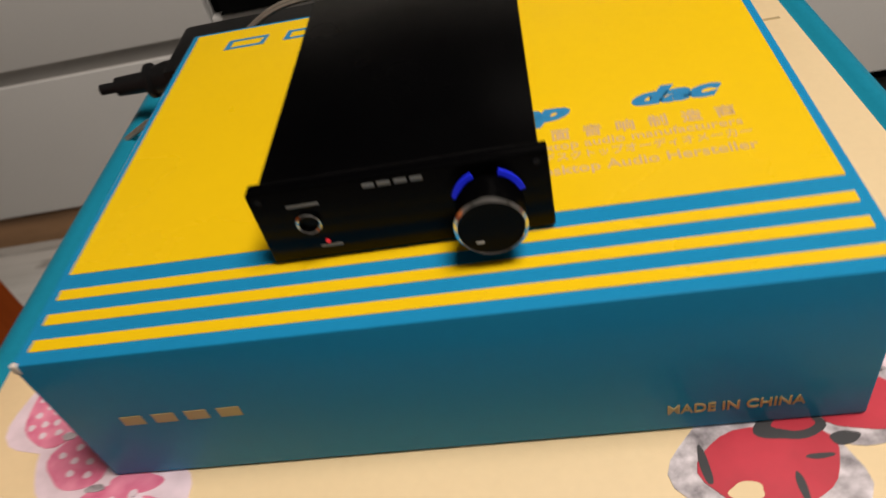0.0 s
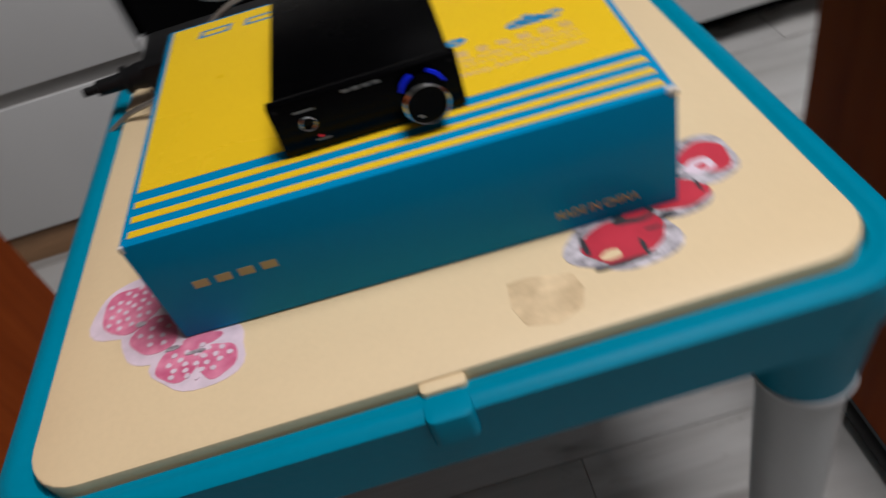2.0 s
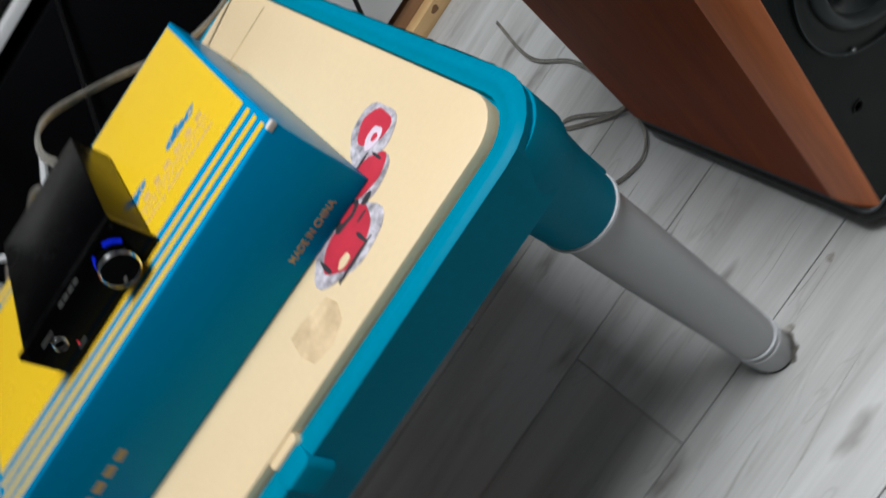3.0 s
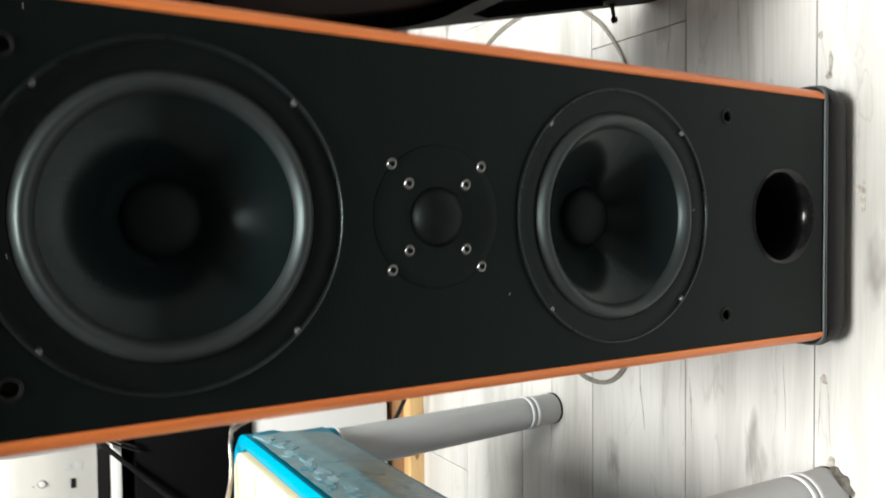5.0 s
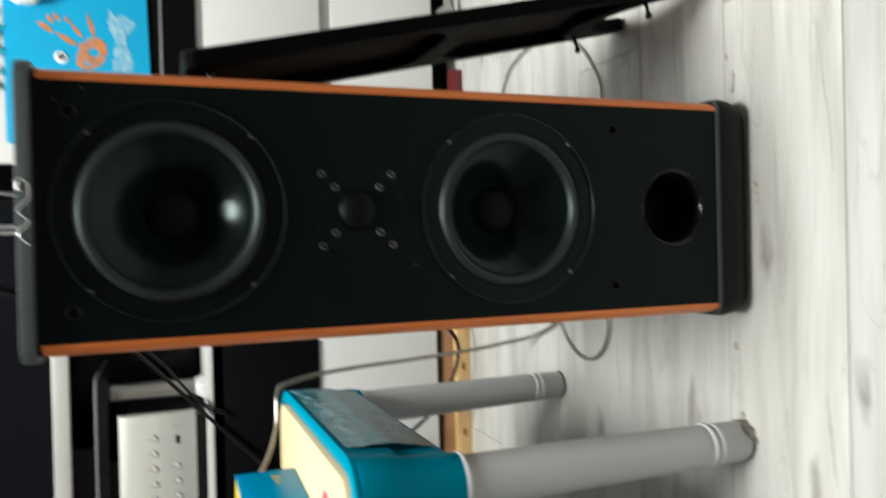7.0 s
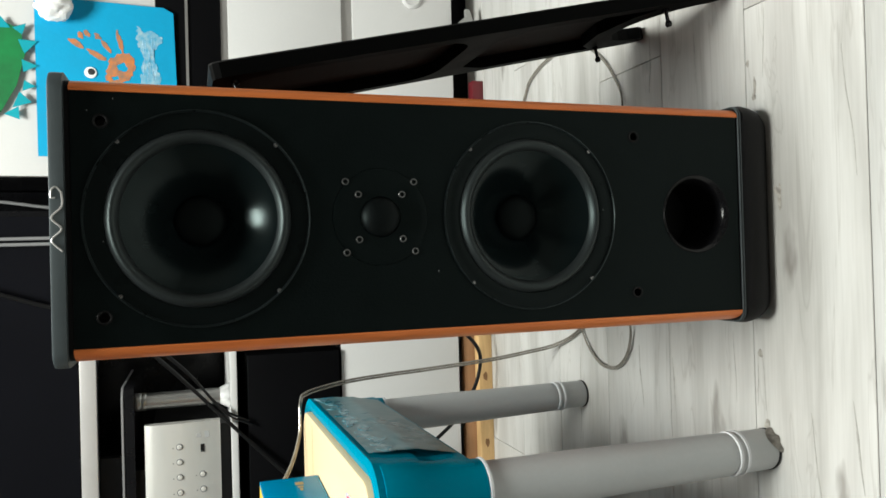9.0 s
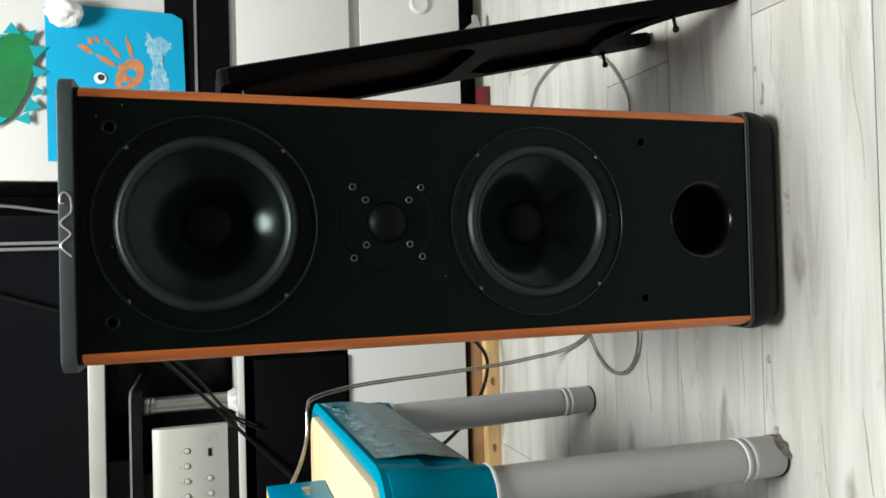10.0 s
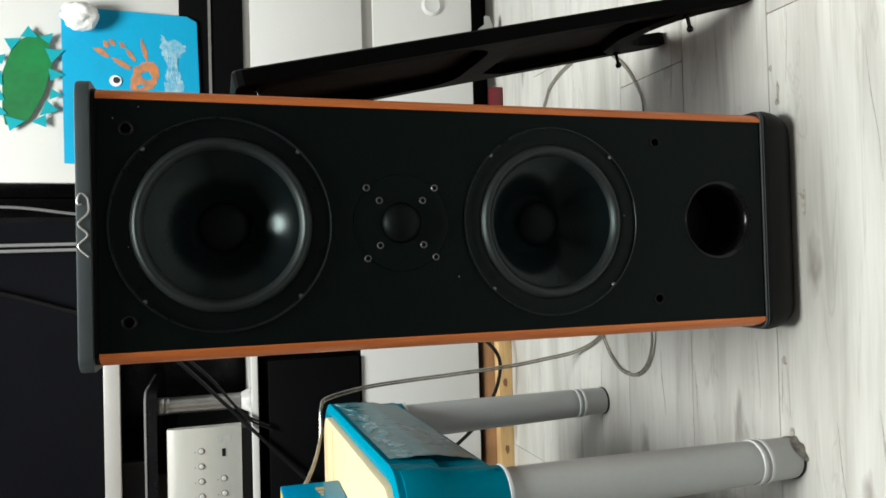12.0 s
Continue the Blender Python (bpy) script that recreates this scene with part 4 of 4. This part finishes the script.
part("bracket", moved(br, Matrix.Translation((0.535, 0.985, 0.021)) @ Matrix.Rotation(radians(90), 4, "X") @ Matrix.Rotation(radians(20), 4, "Z")), M_GREYMET, wheel)
part("block", box(0.340, 0.405, 0.988, 1.02, 0.0, 0.030, 0.003), M_REDPL, wheel, "dark red plastic block")

blk = thing("black_top_unit", "long black unit with aluminium line on the drawer cabinet", "cabinet", LOWZ)
part("body", box(0.150, 1.42, CY + 0.004, Y1 - 0.01, ZT + 0.016, 0.783, 0.003), M_SHADOWBLACK, blk)
part("trim_line", box(0.150, 1.42, CY + 0.0005, CY + 0.0045, 0.716, 0.722), M_ALU, blk, "thin aluminium trim")

# tall white cupboard door with the children's pictures
cup = thing("tall_cupboard", "tall white cupboard with children's pictures taped on", "cupboard", WALLZ)
part("door", box(0.152, 1.42, 1.006, 1.030, 0.797, 2.10, 0.002), M_WHITE, cup)
part("body", box(0.154, 1.42, 1.031, Y1 - 0.01, 0.797, 2.10), M_BLACKGL, cup, "black gloss carcass")
AY = 1.000


def paper(outline, lift, thick=0.0006, gaps=()):
    """A sheet on the cupboard door; the outline is in x and z, gaps are openings in it."""
    sized = [[(-0.053 + (x + 0.053) * 0.957, 0.73 + (z - 0.73) * 0.962) for x, z in loop] for loop in (outline, *gaps)]
    flat = holed(sized[0], sized[1:], 0, thick) if gaps else slab(sized[0], 0, thick)
    return moved(flat, Matrix.Translation((0, AY - lift, 0)) @ FRONT)


def frayed(loop, step, rough, seed):
    """A closed outline with a torn, brushy edge."""
    out = []
    for (xa, za), (xb, zb) in zip(loop, loop[1:] + loop[:1]):
        n = max(1, int(math.hypot(xb - xa, zb - za) / step))
        for k in range(n):
            x, z = xa + (xb - xa) * k / n, za + (zb - za) * k / n
            out.append((x + rough * noise.noise((x * 160, z * 160, seed)), z + rough * noise.noise((x * 160, z * 160, seed + 7.3))))
    return out


fishp = thing("blue_handprint_picture", "cyan craft paper picture with orange handprint and cotton ball", "picture", WALLZ)
part("sheet", paper([(0.205, 1.050), (0.555, 1.052), (0.566, 1.036), (0.560, 0.782), (0.548, 0.760), (0.30, 0.754), (0.205, 0.764)], 0.002), M_CYAN, fishp)
palm = [(0.448, 0.858), (0.445, 0.880), (0.428, 0.903), (0.412, 0.901), (0.402, 0.908), (0.382, 0.908), (0.372, 0.890), (0.378, 0.868), (0.392, 0.854), (0.412, 0.846), (0.434, 0.846)]
bare = [(0.424, 0.872), (0.418, 0.886), (0.406, 0.880), (0.403, 0.866), (0.414, 0.860)]
worn = [(0.394, 0.884), (0.389, 0.897), (0.384, 0.893), (0.386, 0.880)]
hand = paper(frayed(palm, 0.003, 0.0045, 1.0), 0.0029, 0.0003, (frayed(bare, 0.003, 0.004, 2.0), frayed(worn, 0.003, 0.003, 3.0)))
for (xa, za, xb, zb, w) in ((0.428, 0.905, 0.452, 0.948, 0.0062), (0.455, 0.953, 0.474, 0.985, 0.0075), (0.445, 0.895, 0.474, 0.916, 0.0055), (0.477, 0.918, 0.490, 0.930, 0.0065), (0.474, 0.955, 0.492, 0.962, 0.0060), (0.482, 0.940, 0.496, 0.950, 0.0060), (0.446, 0.870, 0.500, 0.884, 0.0058)):
    n = 9
    pts = []
    d = Vector((xb - xa, zb - za)).normalized()
    q = Vector((-d.y, d.x))
    for k in range(n + 1):
        s = math.sin(math.pi * (k + 0.6) / (n + 1.2))
        pts.append(Vector((xa, za)).lerp(Vector((xb, zb)), k / n) + q * w * s)
    for k in range(n, -1, -1):
        s = math.sin(math.pi * (k + 0.6) / (n + 1.2))
        pts.append(Vector((xa, za)).lerp(Vector((xb, zb)), k / n) - q * w * s * 0.8)
    hand = merge(hand, paper(frayed([(p.x, p.y) for p in pts], 0.003, 0.003, w * 900), 0.0030, 0.0003))
part("handprint", hand, M_ORANGEP, fishp, "orange painted handprint")
wash = [(0.514, 0.838), (0.490, 0.841), (0.465, 0.836), (0.440, 0.827), (0.410, 0.830), (0.374, 0.835), (0.374, 0.792), (0.402, 0.794), (0.425, 0.802), (0.445, 0.806), (0.460, 0.800), (0.474, 0.789), (0.487, 0.785), (0.495, 0.797), (0.503, 0.813), (0.500, 0.826)]
part("white_wash", paper(frayed(wash, 0.0025, 0.007, 4.0), 0.0028, 0.0002), M_WASH, fishp, "thin greyish white dry paint")
rw = random.Random(21)
for i in range(22):
    zc, xa, ln, w = rw.uniform(0.800, 0.832), rw.uniform(0.378, 0.465), rw.uniform(0.018, 0.050), rw.uniform(0.0005, 0.0013)
    up_side, low_side = [], []
    for k in range(11):
        f = k / 10
        x = xa + ln * f
        z = zc + 0.006 * noise.noise((x * 30, i * 0.35, 0.0))
        h = w * math.sin(math.pi * (0.04 + 0.92 * f)) * (0.5 + abs(noise.noise((x * 150, i * 3.1, 5.0))))
        up_side.append((x, z + h))
        low_side.append((x, z - h))
    part("brush_streak", paper(up_side + low_side[::-1], 0.0031, 0.0002), M_WHITEP, fishp, "white dry brush streak")
part("eye", paper(circle(0.398, 0.940, 0.013, 24), 0.0040), M_COTTON, fishp, "white wobbly eye")
part("pupil", paper(circle(0.400, 0.938, 0.0075, 20), 0.0048), M_DARKPRINT, fishp)
cb = bmesh.new()
bmesh.ops.create_icosphere(cb, subdivisions=4, radius=1)
for v in cb.verts:
    k = 1 + 0.22 * noise.noise(v.co * 1.6) + 0.10 * noise.noise(v.co * 4.1) + 0.05 * noise.noise(v.co * 9)
    v.co = Vector((v.co.x * 0.032 * k, v.co.y * 0.022 * k, v.co.z * 0.036 * k))
part("cotton_ball", moved(cb, Matrix.Translation((0.514, AY - 0.026, 0.998))), M_COTTON, fishp, "fluffy cotton ball")

solid("wall_panel", box(-0.60, 0.1515, 1.385, 1.40, 0.633, 2.04, 0.002), M_BLACKGL, "black gloss panel on the wall behind the television", "panel", kind="structure")
liz = thing("green_paper_leaf", "green and turquoise cut paper shape taped on the cupboard", "picture", (0.0, 0, -0.055))
gl = [(0.285, 1.205), (0.30, 1.175), (0.36, 1.128), (0.44, 1.090), (0.505, 1.085), (0.53, 1.11), (0.505, 1.16), (0.44, 1.198), (0.34, 1.222), (0.30, 1.225)]
part("leaf", paper(gl, 0.003), M_GREENP, liz, "dark green crumpled paper")
tri = None
for i, (cx, cz, ang) in enumerate(((0.272, 1.150, 200), (0.305, 1.125, 235), (0.345, 1.100, 250), (0.405, 1.085, 262), (0.468, 1.072, 275), (0.52, 1.075, 300), (0.545, 1.115, 350),
                                   (0.285, 1.215, 150), (0.325, 1.238, 110), (0.375, 1.232, 95), (0.43, 1.222, 80), (0.485, 1.200, 62), (0.527, 1.160, 40))):
    cx, cz = cx + (0.41 - cx) * 0.12, cz + (1.155 - cz) * 0.12
    rad = 0.021 + 0.004 * math.sin(i * 2.1)
    pts = [(cx + rad * math.cos(radians(ang + a + 9 * math.sin(i * 1.7))), cz + rad * math.sin(radians(ang + a))) for a in (0, 120, 240)]
    part("paper_spike", paper(pts, 0.0042 + 0.0003 * (i % 3)), M_TEALP, liz, "turquoise paper triangle")

liz.matrix_world = Matrix.Translation((0.39, 0, 1.084)) @ Matrix.Rotation(radians(-15), 4, "Y") @ Matrix.Translation((-0.39, 0, -1.084)) @ Matrix.Translation((0.060, 0, 0.004)) @ Matrix.Diagonal((0.82, 1, 0.965, 1))

# ---- television and hi-fi on the top board ----
tv = thing("television", "large black flat television with silver lower bezel, on a stand", "television", WALLZ)
part("case", box(-1.30, 0.085, 1.10, 1.135, 0.945, 1.72, 0.006), M_BLACKGL, tv)
part("screen", box(-1.285, 0.070, 1.094, 1.0995, 0.985, 1.705), M_SCREEN, tv, "dark glossy screen")
part("lower_bezel", box(-1.30, 0.085, 1.086, 1.0995, 0.9455, 0.981, 0.004), M_SILVER, tv, "silver lower bezel")
part("neck", box(-0.70, -0.50, 1.14, 1.17, 0.890, 1.10, 0.006), M_BLACKPL, tv)

st = thing("tv_shelf", "black glass shelf on chrome columns carrying the television", "shelf", WALLZ)
part("top_plate", slab(rounded(-1.02, -0.318, 1.02, 1.36, 0.03), 0.862, 0.884, 0.004), M_BLACKGL, st)
part("glass_edge", slab(rounded(-1.015, -0.3195, 1.0185, 1.355, 0.03), 0.8845, 0.8890, 0.001), M_GREYCABLE, st, "pale polished glass edge")
for cx in (-0.360, -0.96):
    for cy in (1.06,):
        part("column", lathe([(0.019, 0.6425), (0.019, 0.861)], 28, Matrix.Translation((cx, cy, 0))), M_STEEL, st, "brushed steel column")
        part("column_collar", lathe([(0.0195, 0.838), (0.0205, 0.840), (0.0205, 0.8465), (0.0195, 0.848), (0.0205, 0.8495), (0.0205, 0.8600), (0.0195, 0.8615)], 28, Matrix.Translation((cx, cy, 0))), M_STEEL, st, "ringed steel collar")
foot = lathe([(0.0, 0.6425), (0.034, 0.6425), (0.034, 0.650), (0.027, 0.661), (0.0215, 0.672), (0.0195, 0.676)], 28, Matrix.Translation((-0.360, 1.06, 0)))
part("column_foot", foot, M_WHITECABLE, st, "pale flared foot")

rec = thing("silver_receiver", "champagne silver hi-fi receiver with small round buttons, under the television", "receiver", (-0.026, 0, -0.010))
part("body", box(-0.86, -0.396, 1.045, 1.32, 0.6435, 0.829, 0.003), M_BLACKPL, rec)
face = bmesh.new()
# front bowed forward at its upper edge
prof = [(1.044, 0.6785), (1.020, 0.6785), (1.0178, 0.6815), (1.0176, 0.800), (1.0188, 0.822), (1.0225, 0.836), (1.028, 0.842), (1.044, 0.842)]
ends = [[face.verts.new((x, y, z)) for y, z in prof] for x in (-0.87, -0.383)]
for i in range(len(prof)):
    k = (i + 1) % len(prof)
    face.faces.new((ends[0][i], ends[0][k], ends[1][k], ends[1][i]))
face.faces.new(ends[0])
face.faces.new(ends[1][::-1])
part("front_panel", face, M_SILVERW, rec, "champagne silver front")
for bx, bz in ((-0.452, 0.766), (-0.4865, 0.766), (-0.521, 0.766), (-0.5555, 0.766), (-0.5185, 0.717), (-0.553, 0.716), (-0.590, 0.766), (-0.5875, 0.716)):
    at = Matrix.Translation((bx + 0.016, 1.0177, bz + 0.002)) @ FRONT
    bt = part("button", moved(lathe([(0.0056, 0), (0.0056, 0.0018), (0.0046, 0.0034), (0, 0.0038)], 24), at), M_SILVERW, rec, "round silver button")
    part("button_gap", moved(lathe([(0.0057, 0.0002), (0.0057, 0.0005), (0.0076, 0.0005), (0.0076, 0.0002)], 24), at), M_GREYCABLE, bt, "dark gap round the button")
    part("caption_dot", moved(lathe([(0.0014, 0.0), (0.0014, 0.0004), (0, 0.0004)], 10), at @ Matrix.Translation((-0.002, 0.014, 0))), M_PRINTDIM, rec)
part("usb_socket", box(-0.452, -0.434, 1.0166, 1.0178, 0.714, 0.7225), M_BLACKPL, rec)
for x0, z0, w in ((-0.420, 0.703, 0.015), (-0.418, 0.721, 0.010)):
    part("printed_caption", box(x0, x0 + w, 1.0172, 1.0180, z0, z0 + 0.010), M_PRINTPALE, rec, smooth=False)

# ---- cables ----
def twin(name, label, pts, r, m, off=(0.0, 0.0, 0.0), category="cable"):
    bm = tube(pts, r)
    if any(off):
        bm = tube([tuple(Vector(p) + Vector(off)) for p in pts], r, bm=bm)
    return solid(name, bm, m, label, category)


twin("speaker_cable", "clear twin speaker cable running over the table corner to the floor", [(-0.522, 0.310, 0.648), (-0.535, 0.355, 0.668), (-0.515, 0.405, 0.668), (-0.46, 0.450, 0.625), (-0.40, 0.485, 0.575), (-0.345, 0.508, 0.552), (-0.295, 0.524, 0.547), (-0.282, 0.550, 0.530),
     (-0.273, 0.580, 0.455), (-0.271, 0.608, 0.37), (-0.268, 0.62, 0.28), (-0.259, 0.62, 0.150), (-0.249, 0.615, 0.075), (-0.236, 0.596, 0.018), (-0.206, 0.527, 0.005), (-0.150, 0.44, 0.006), (-0.112, 0.390, 0.03), (-0.09, 0.372, 0.09)],
     0.0020, M_CLEARCABLE, (0.0043, 0.0, 0.0012))
twin("speaker_cable", "clear twin speaker cable looped on the floor", [(-0.09, 0.375, 0.07), (-0.12, 0.40, 0.012), (-0.17, 0.50, 0.005), (-0.215, 0.49, 0.005), (-0.252, 0.44, 0.005), (-0.254, 0.385, 0.005), (-0.225, 0.345, 0.006), (-0.175, 0.330, 0.008),
     (-0.135, 0.36, 0.012), (-0.10, 0.44, 0.006), (-0.08, 0.56, 0.005), (-0.10, 0.66, 0.005), (-0.06, 0.80, 0.005)], 0.0016, M_CLEARCABLE, (0.0036, 0.0008, 0.0008))
twin("speaker_cable", "clear twin speaker cable hanging over the table's edge", [(-0.545, 0.312, 0.650), (-0.565, 0.352, 0.658), (-0.61, 0.388, 0.640), (-0.660, 0.402, 0.630), (-0.702, 0.405, 0.606), (-0.752, 0.406, 0.568), (-0.808, 0.424, 0.546), (-0.846, 0.420, 0.515), (-0.858, 0.42, 0.42), (-0.87, 0.45, 0.1), (-0.88, 0.47, 0.004)],
     0.0016, M_CLEARCABLE, (0.0, 0.0038, 0.001))
twin("speaker_cable", "clear twin speaker cable on the floor under the grille", [(0.150, 0.352, 0.05), (0.175, 0.345, 0.010), (0.217, 0.341, 0.004), (0.258, 0.361, 0.004), (0.311, 0.409, 0.004), (0.362, 0.50, 0.004), (0.360, 0.62, 0.004), (0.338, 0.70, 0.004), (0.304, 0.735, 0.004), (0.22, 0.80, 0.004)], 0.0016, M_CLEARCABLE, (0.0036, 0.0, 0.0008))
twin("white_cable", "white cable curling behind the cardboard box", [(-0.60, 0.62, 0.60), (-0.66, 0.60, 0.57), (-0.72, 0.62, 0.56), (-0.78, 0.70, 0.58), (-0.74, 0.86, 0.62), (-0.66, 0.985, 0.645)], 0.0045, M_WHITECABLE)
twin("power_cable", "black power cable sagging to the floor behind the play table", [(-0.02, 0.95, 0.56), (-0.06, 0.935, 0.44), (-0.14, 0.93, 0.28), (-0.215, 0.93, 0.125), (-0.25, 0.93, 0.076), (-0.29, 0.93, 0.053), (-0.339, 0.93, 0.058), (-0.39, 0.93, 0.080), (-0.438, 0.93, 0.114), (-0.499, 0.935, 0.188), (-0.56, 0.95, 0.29)], 0.0048, M_BLACKCABLE)
twin("signal_cable", "black twin cable running down in front of the hi-fi", [(-0.14, 1.05, 0.91), (-0.235, 1.005, 0.80), (-0.30, 0.99, 0.73), (-0.385, 0.985, 0.66), (-0.42, 0.98, 0.60)], 0.0026, M_BLACKCABLE, (0.010, 0.0, 0.006))
twin("power_cable", "black cable running down in front of the hi-fi", [(-0.15, 1.06, 0.93), (-0.255, 1.005, 0.80), (-0.40, 0.985, 0.66), (-0.52, 0.975, 0.545), (-0.62, 0.97, 0.45)], 0.0045, M_BLACKCABLE)
twin("aerial_cable", "grey twin cable hanging in front of the television", [(0.020, 1.075, 1.75), (0.018, 1.072, 1.40), (0.020, 1.075, 1.10), (0.022, 1.06, 0.92), (0.03, 1.05, 0.80)], 0.004, M_GREYCABLE, (-0.013, 0, 0))
twin("power_cable", "black cable slanting in front of the television", [(-0.055, 1.070, 1.30), (-0.090, 1.07, 1.16), (-0.135, 1.07, 1.02), (-0.16, 1.06, 0.90), (-0.16, 1.05, 0.83)], 0.0055, M_BLACKCABLE)
twin("power_cable", "black cable curving beside the television", [(0.125, 1.30, 1.35), (0.118, 1.25, 1.18), (0.100, 1.22, 1.05), (0.09, 1.20, 0.95)], 0.004, M_GREYCABLE)

strip = thing("power_brick", "black power brick with a plug lying behind the cardboard box", "power adapter", (-0.665 + SHIFT, 0.418, LIDZ))
part("case", box(-0.092, 0.20, 0.0, 0.075, 0.0, 0.050, 0.004), M_BLACKPL, strip)
pl = lathe([(0.018, 0.0), (0.018, 0.018), (0.015, 0.030), (0.019, 0.032), (0.019, 0.036), (0.0115, 0.037), (0.0105, 0.068), (0.006, 0.070), (0.006, 0.085), (0, 0.086)], 24)
part("plug", moved(pl, Matrix.Translation((-0.090, 0.035, 0.028)) @ Matrix.Rotation(radians(-90), 4, "Y") @ Matrix.Diagonal((0.74, 0.74, 0.88, 1))), M_BLACKPL, strip, "black ribbed barrel plug")

# ---- floor planks ----
PW, PL = 0.188, 1.20
rp = random.Random(12)
shared = {}


def plank_mesh(length):
    key = round(length, 3)
    if key not in shared:
        g = 0.0005
        me = finish("plank", box(g, length - g, g, PW - g, -CUT, 0.0, 0.0008, 1), M_PLANK)
        shared[key] = me
    return shared[key]


row = -14
y = 0.045 + row * PW
while y < Y1 - 0.02:
    i = round((y - 0.045) / PW)
    first = {0: -0.458, 1: 0.268, -1: 0.280}.get(i, rp.uniform(-0.6, 0.6))
    x = first - PL * math.ceil((first - X0) / PL)
    while x < X1:
        a, b = max(x, X0), min(x + PL, X1)
        if b - a > 0.03 and y > Y0 - PW:
            p = new("plank", plank_mesh(b - a))
            p.parent = sub
            p.location = (a, y, 0.0)
        x += PL
    y += PW
    row += 1

# dark knots and cracks in the laminate beside the front leg and the loudspeaker
for kx, ky, rx, ry, sd in ((-0.283, 0.024, 0.011, 0.005, 71), (0.020, -0.010, 0.017, 0.0030, 75), (0.172, 0.028, 0.012, 0.0026, 76), (0.158, 0.030, 0.005, 0.0034, 78), (0.030, -0.004, 0.006, 0.0036, 77), (-0.186, 0.033, 0.005, 0.0045, 79), (0.205, 0.040, 0.004, 0.003, 80)):
    part("knot", slab(blob(kx, ky, rx, ry, 0.2, 26, sd), -0.001, 0.0004), M_KNOTGREY, sub)


def crack(x0, x1, y0, y1, w, seed):
    """A thin wandering line in the grain, widest in its middle."""
    up, low = [], []
    for k in range(25):
        f = k / 24
        x = x0 + (x1 - x0) * f
        yy = y0 + (y1 - y0) * f + 0.004 * noise.noise((x * 14, seed, 0.5))
        h = w * (0.15 + math.sin(math.pi * f)) * (0.6 + 0.5 * abs(noise.noise((x * 60, seed, 2.5))))
        up.append((x, yy + h))
        low.append((x, yy - h))
    return slab(up + low[::-1], -0.001, 0.0003)


for x0, x1, y0, y1, w, sd in ((-0.190, -0.262, 0.030, 0.024, 0.0007, 1), (-0.184, -0.258, 0.038, 0.040, 0.0006, 2), (-0.225, -0.330, -0.112, -0.124, 0.0016, 3), (0.190, 0.035, -0.112, -0.128, 0.0008, 4),
                              (0.270, 0.180, 0.008, 0.012, 0.0005, 5), (-0.215, -0.300, 0.226, 0.222, 0.0016, 6), (-0.205, -0.310, 0.318, 0.310, 0.0014, 7), (0.300, 0.205, 0.150, 0.148, 0.0012, 8),
                              (0.310, 0.215, 0.262, 0.266, 0.0014, 9), (-0.230, -0.420, 0.520, 0.528, 0.0013, 10), (-0.160, -0.260, 0.085, 0.082, 0.0004, 11), (-0.460, -0.250, -0.070, -0.052, 0.0011, 12), (-0.62, -0.40, -0.040, -0.022, 0.0014, 13), (-0.20, 0.02, -0.200, -0.222, 0.0009, 14)):
    part("crack", crack(x0, x1, y0, y1, w, sd * 3.7), M_CRACK, sub)
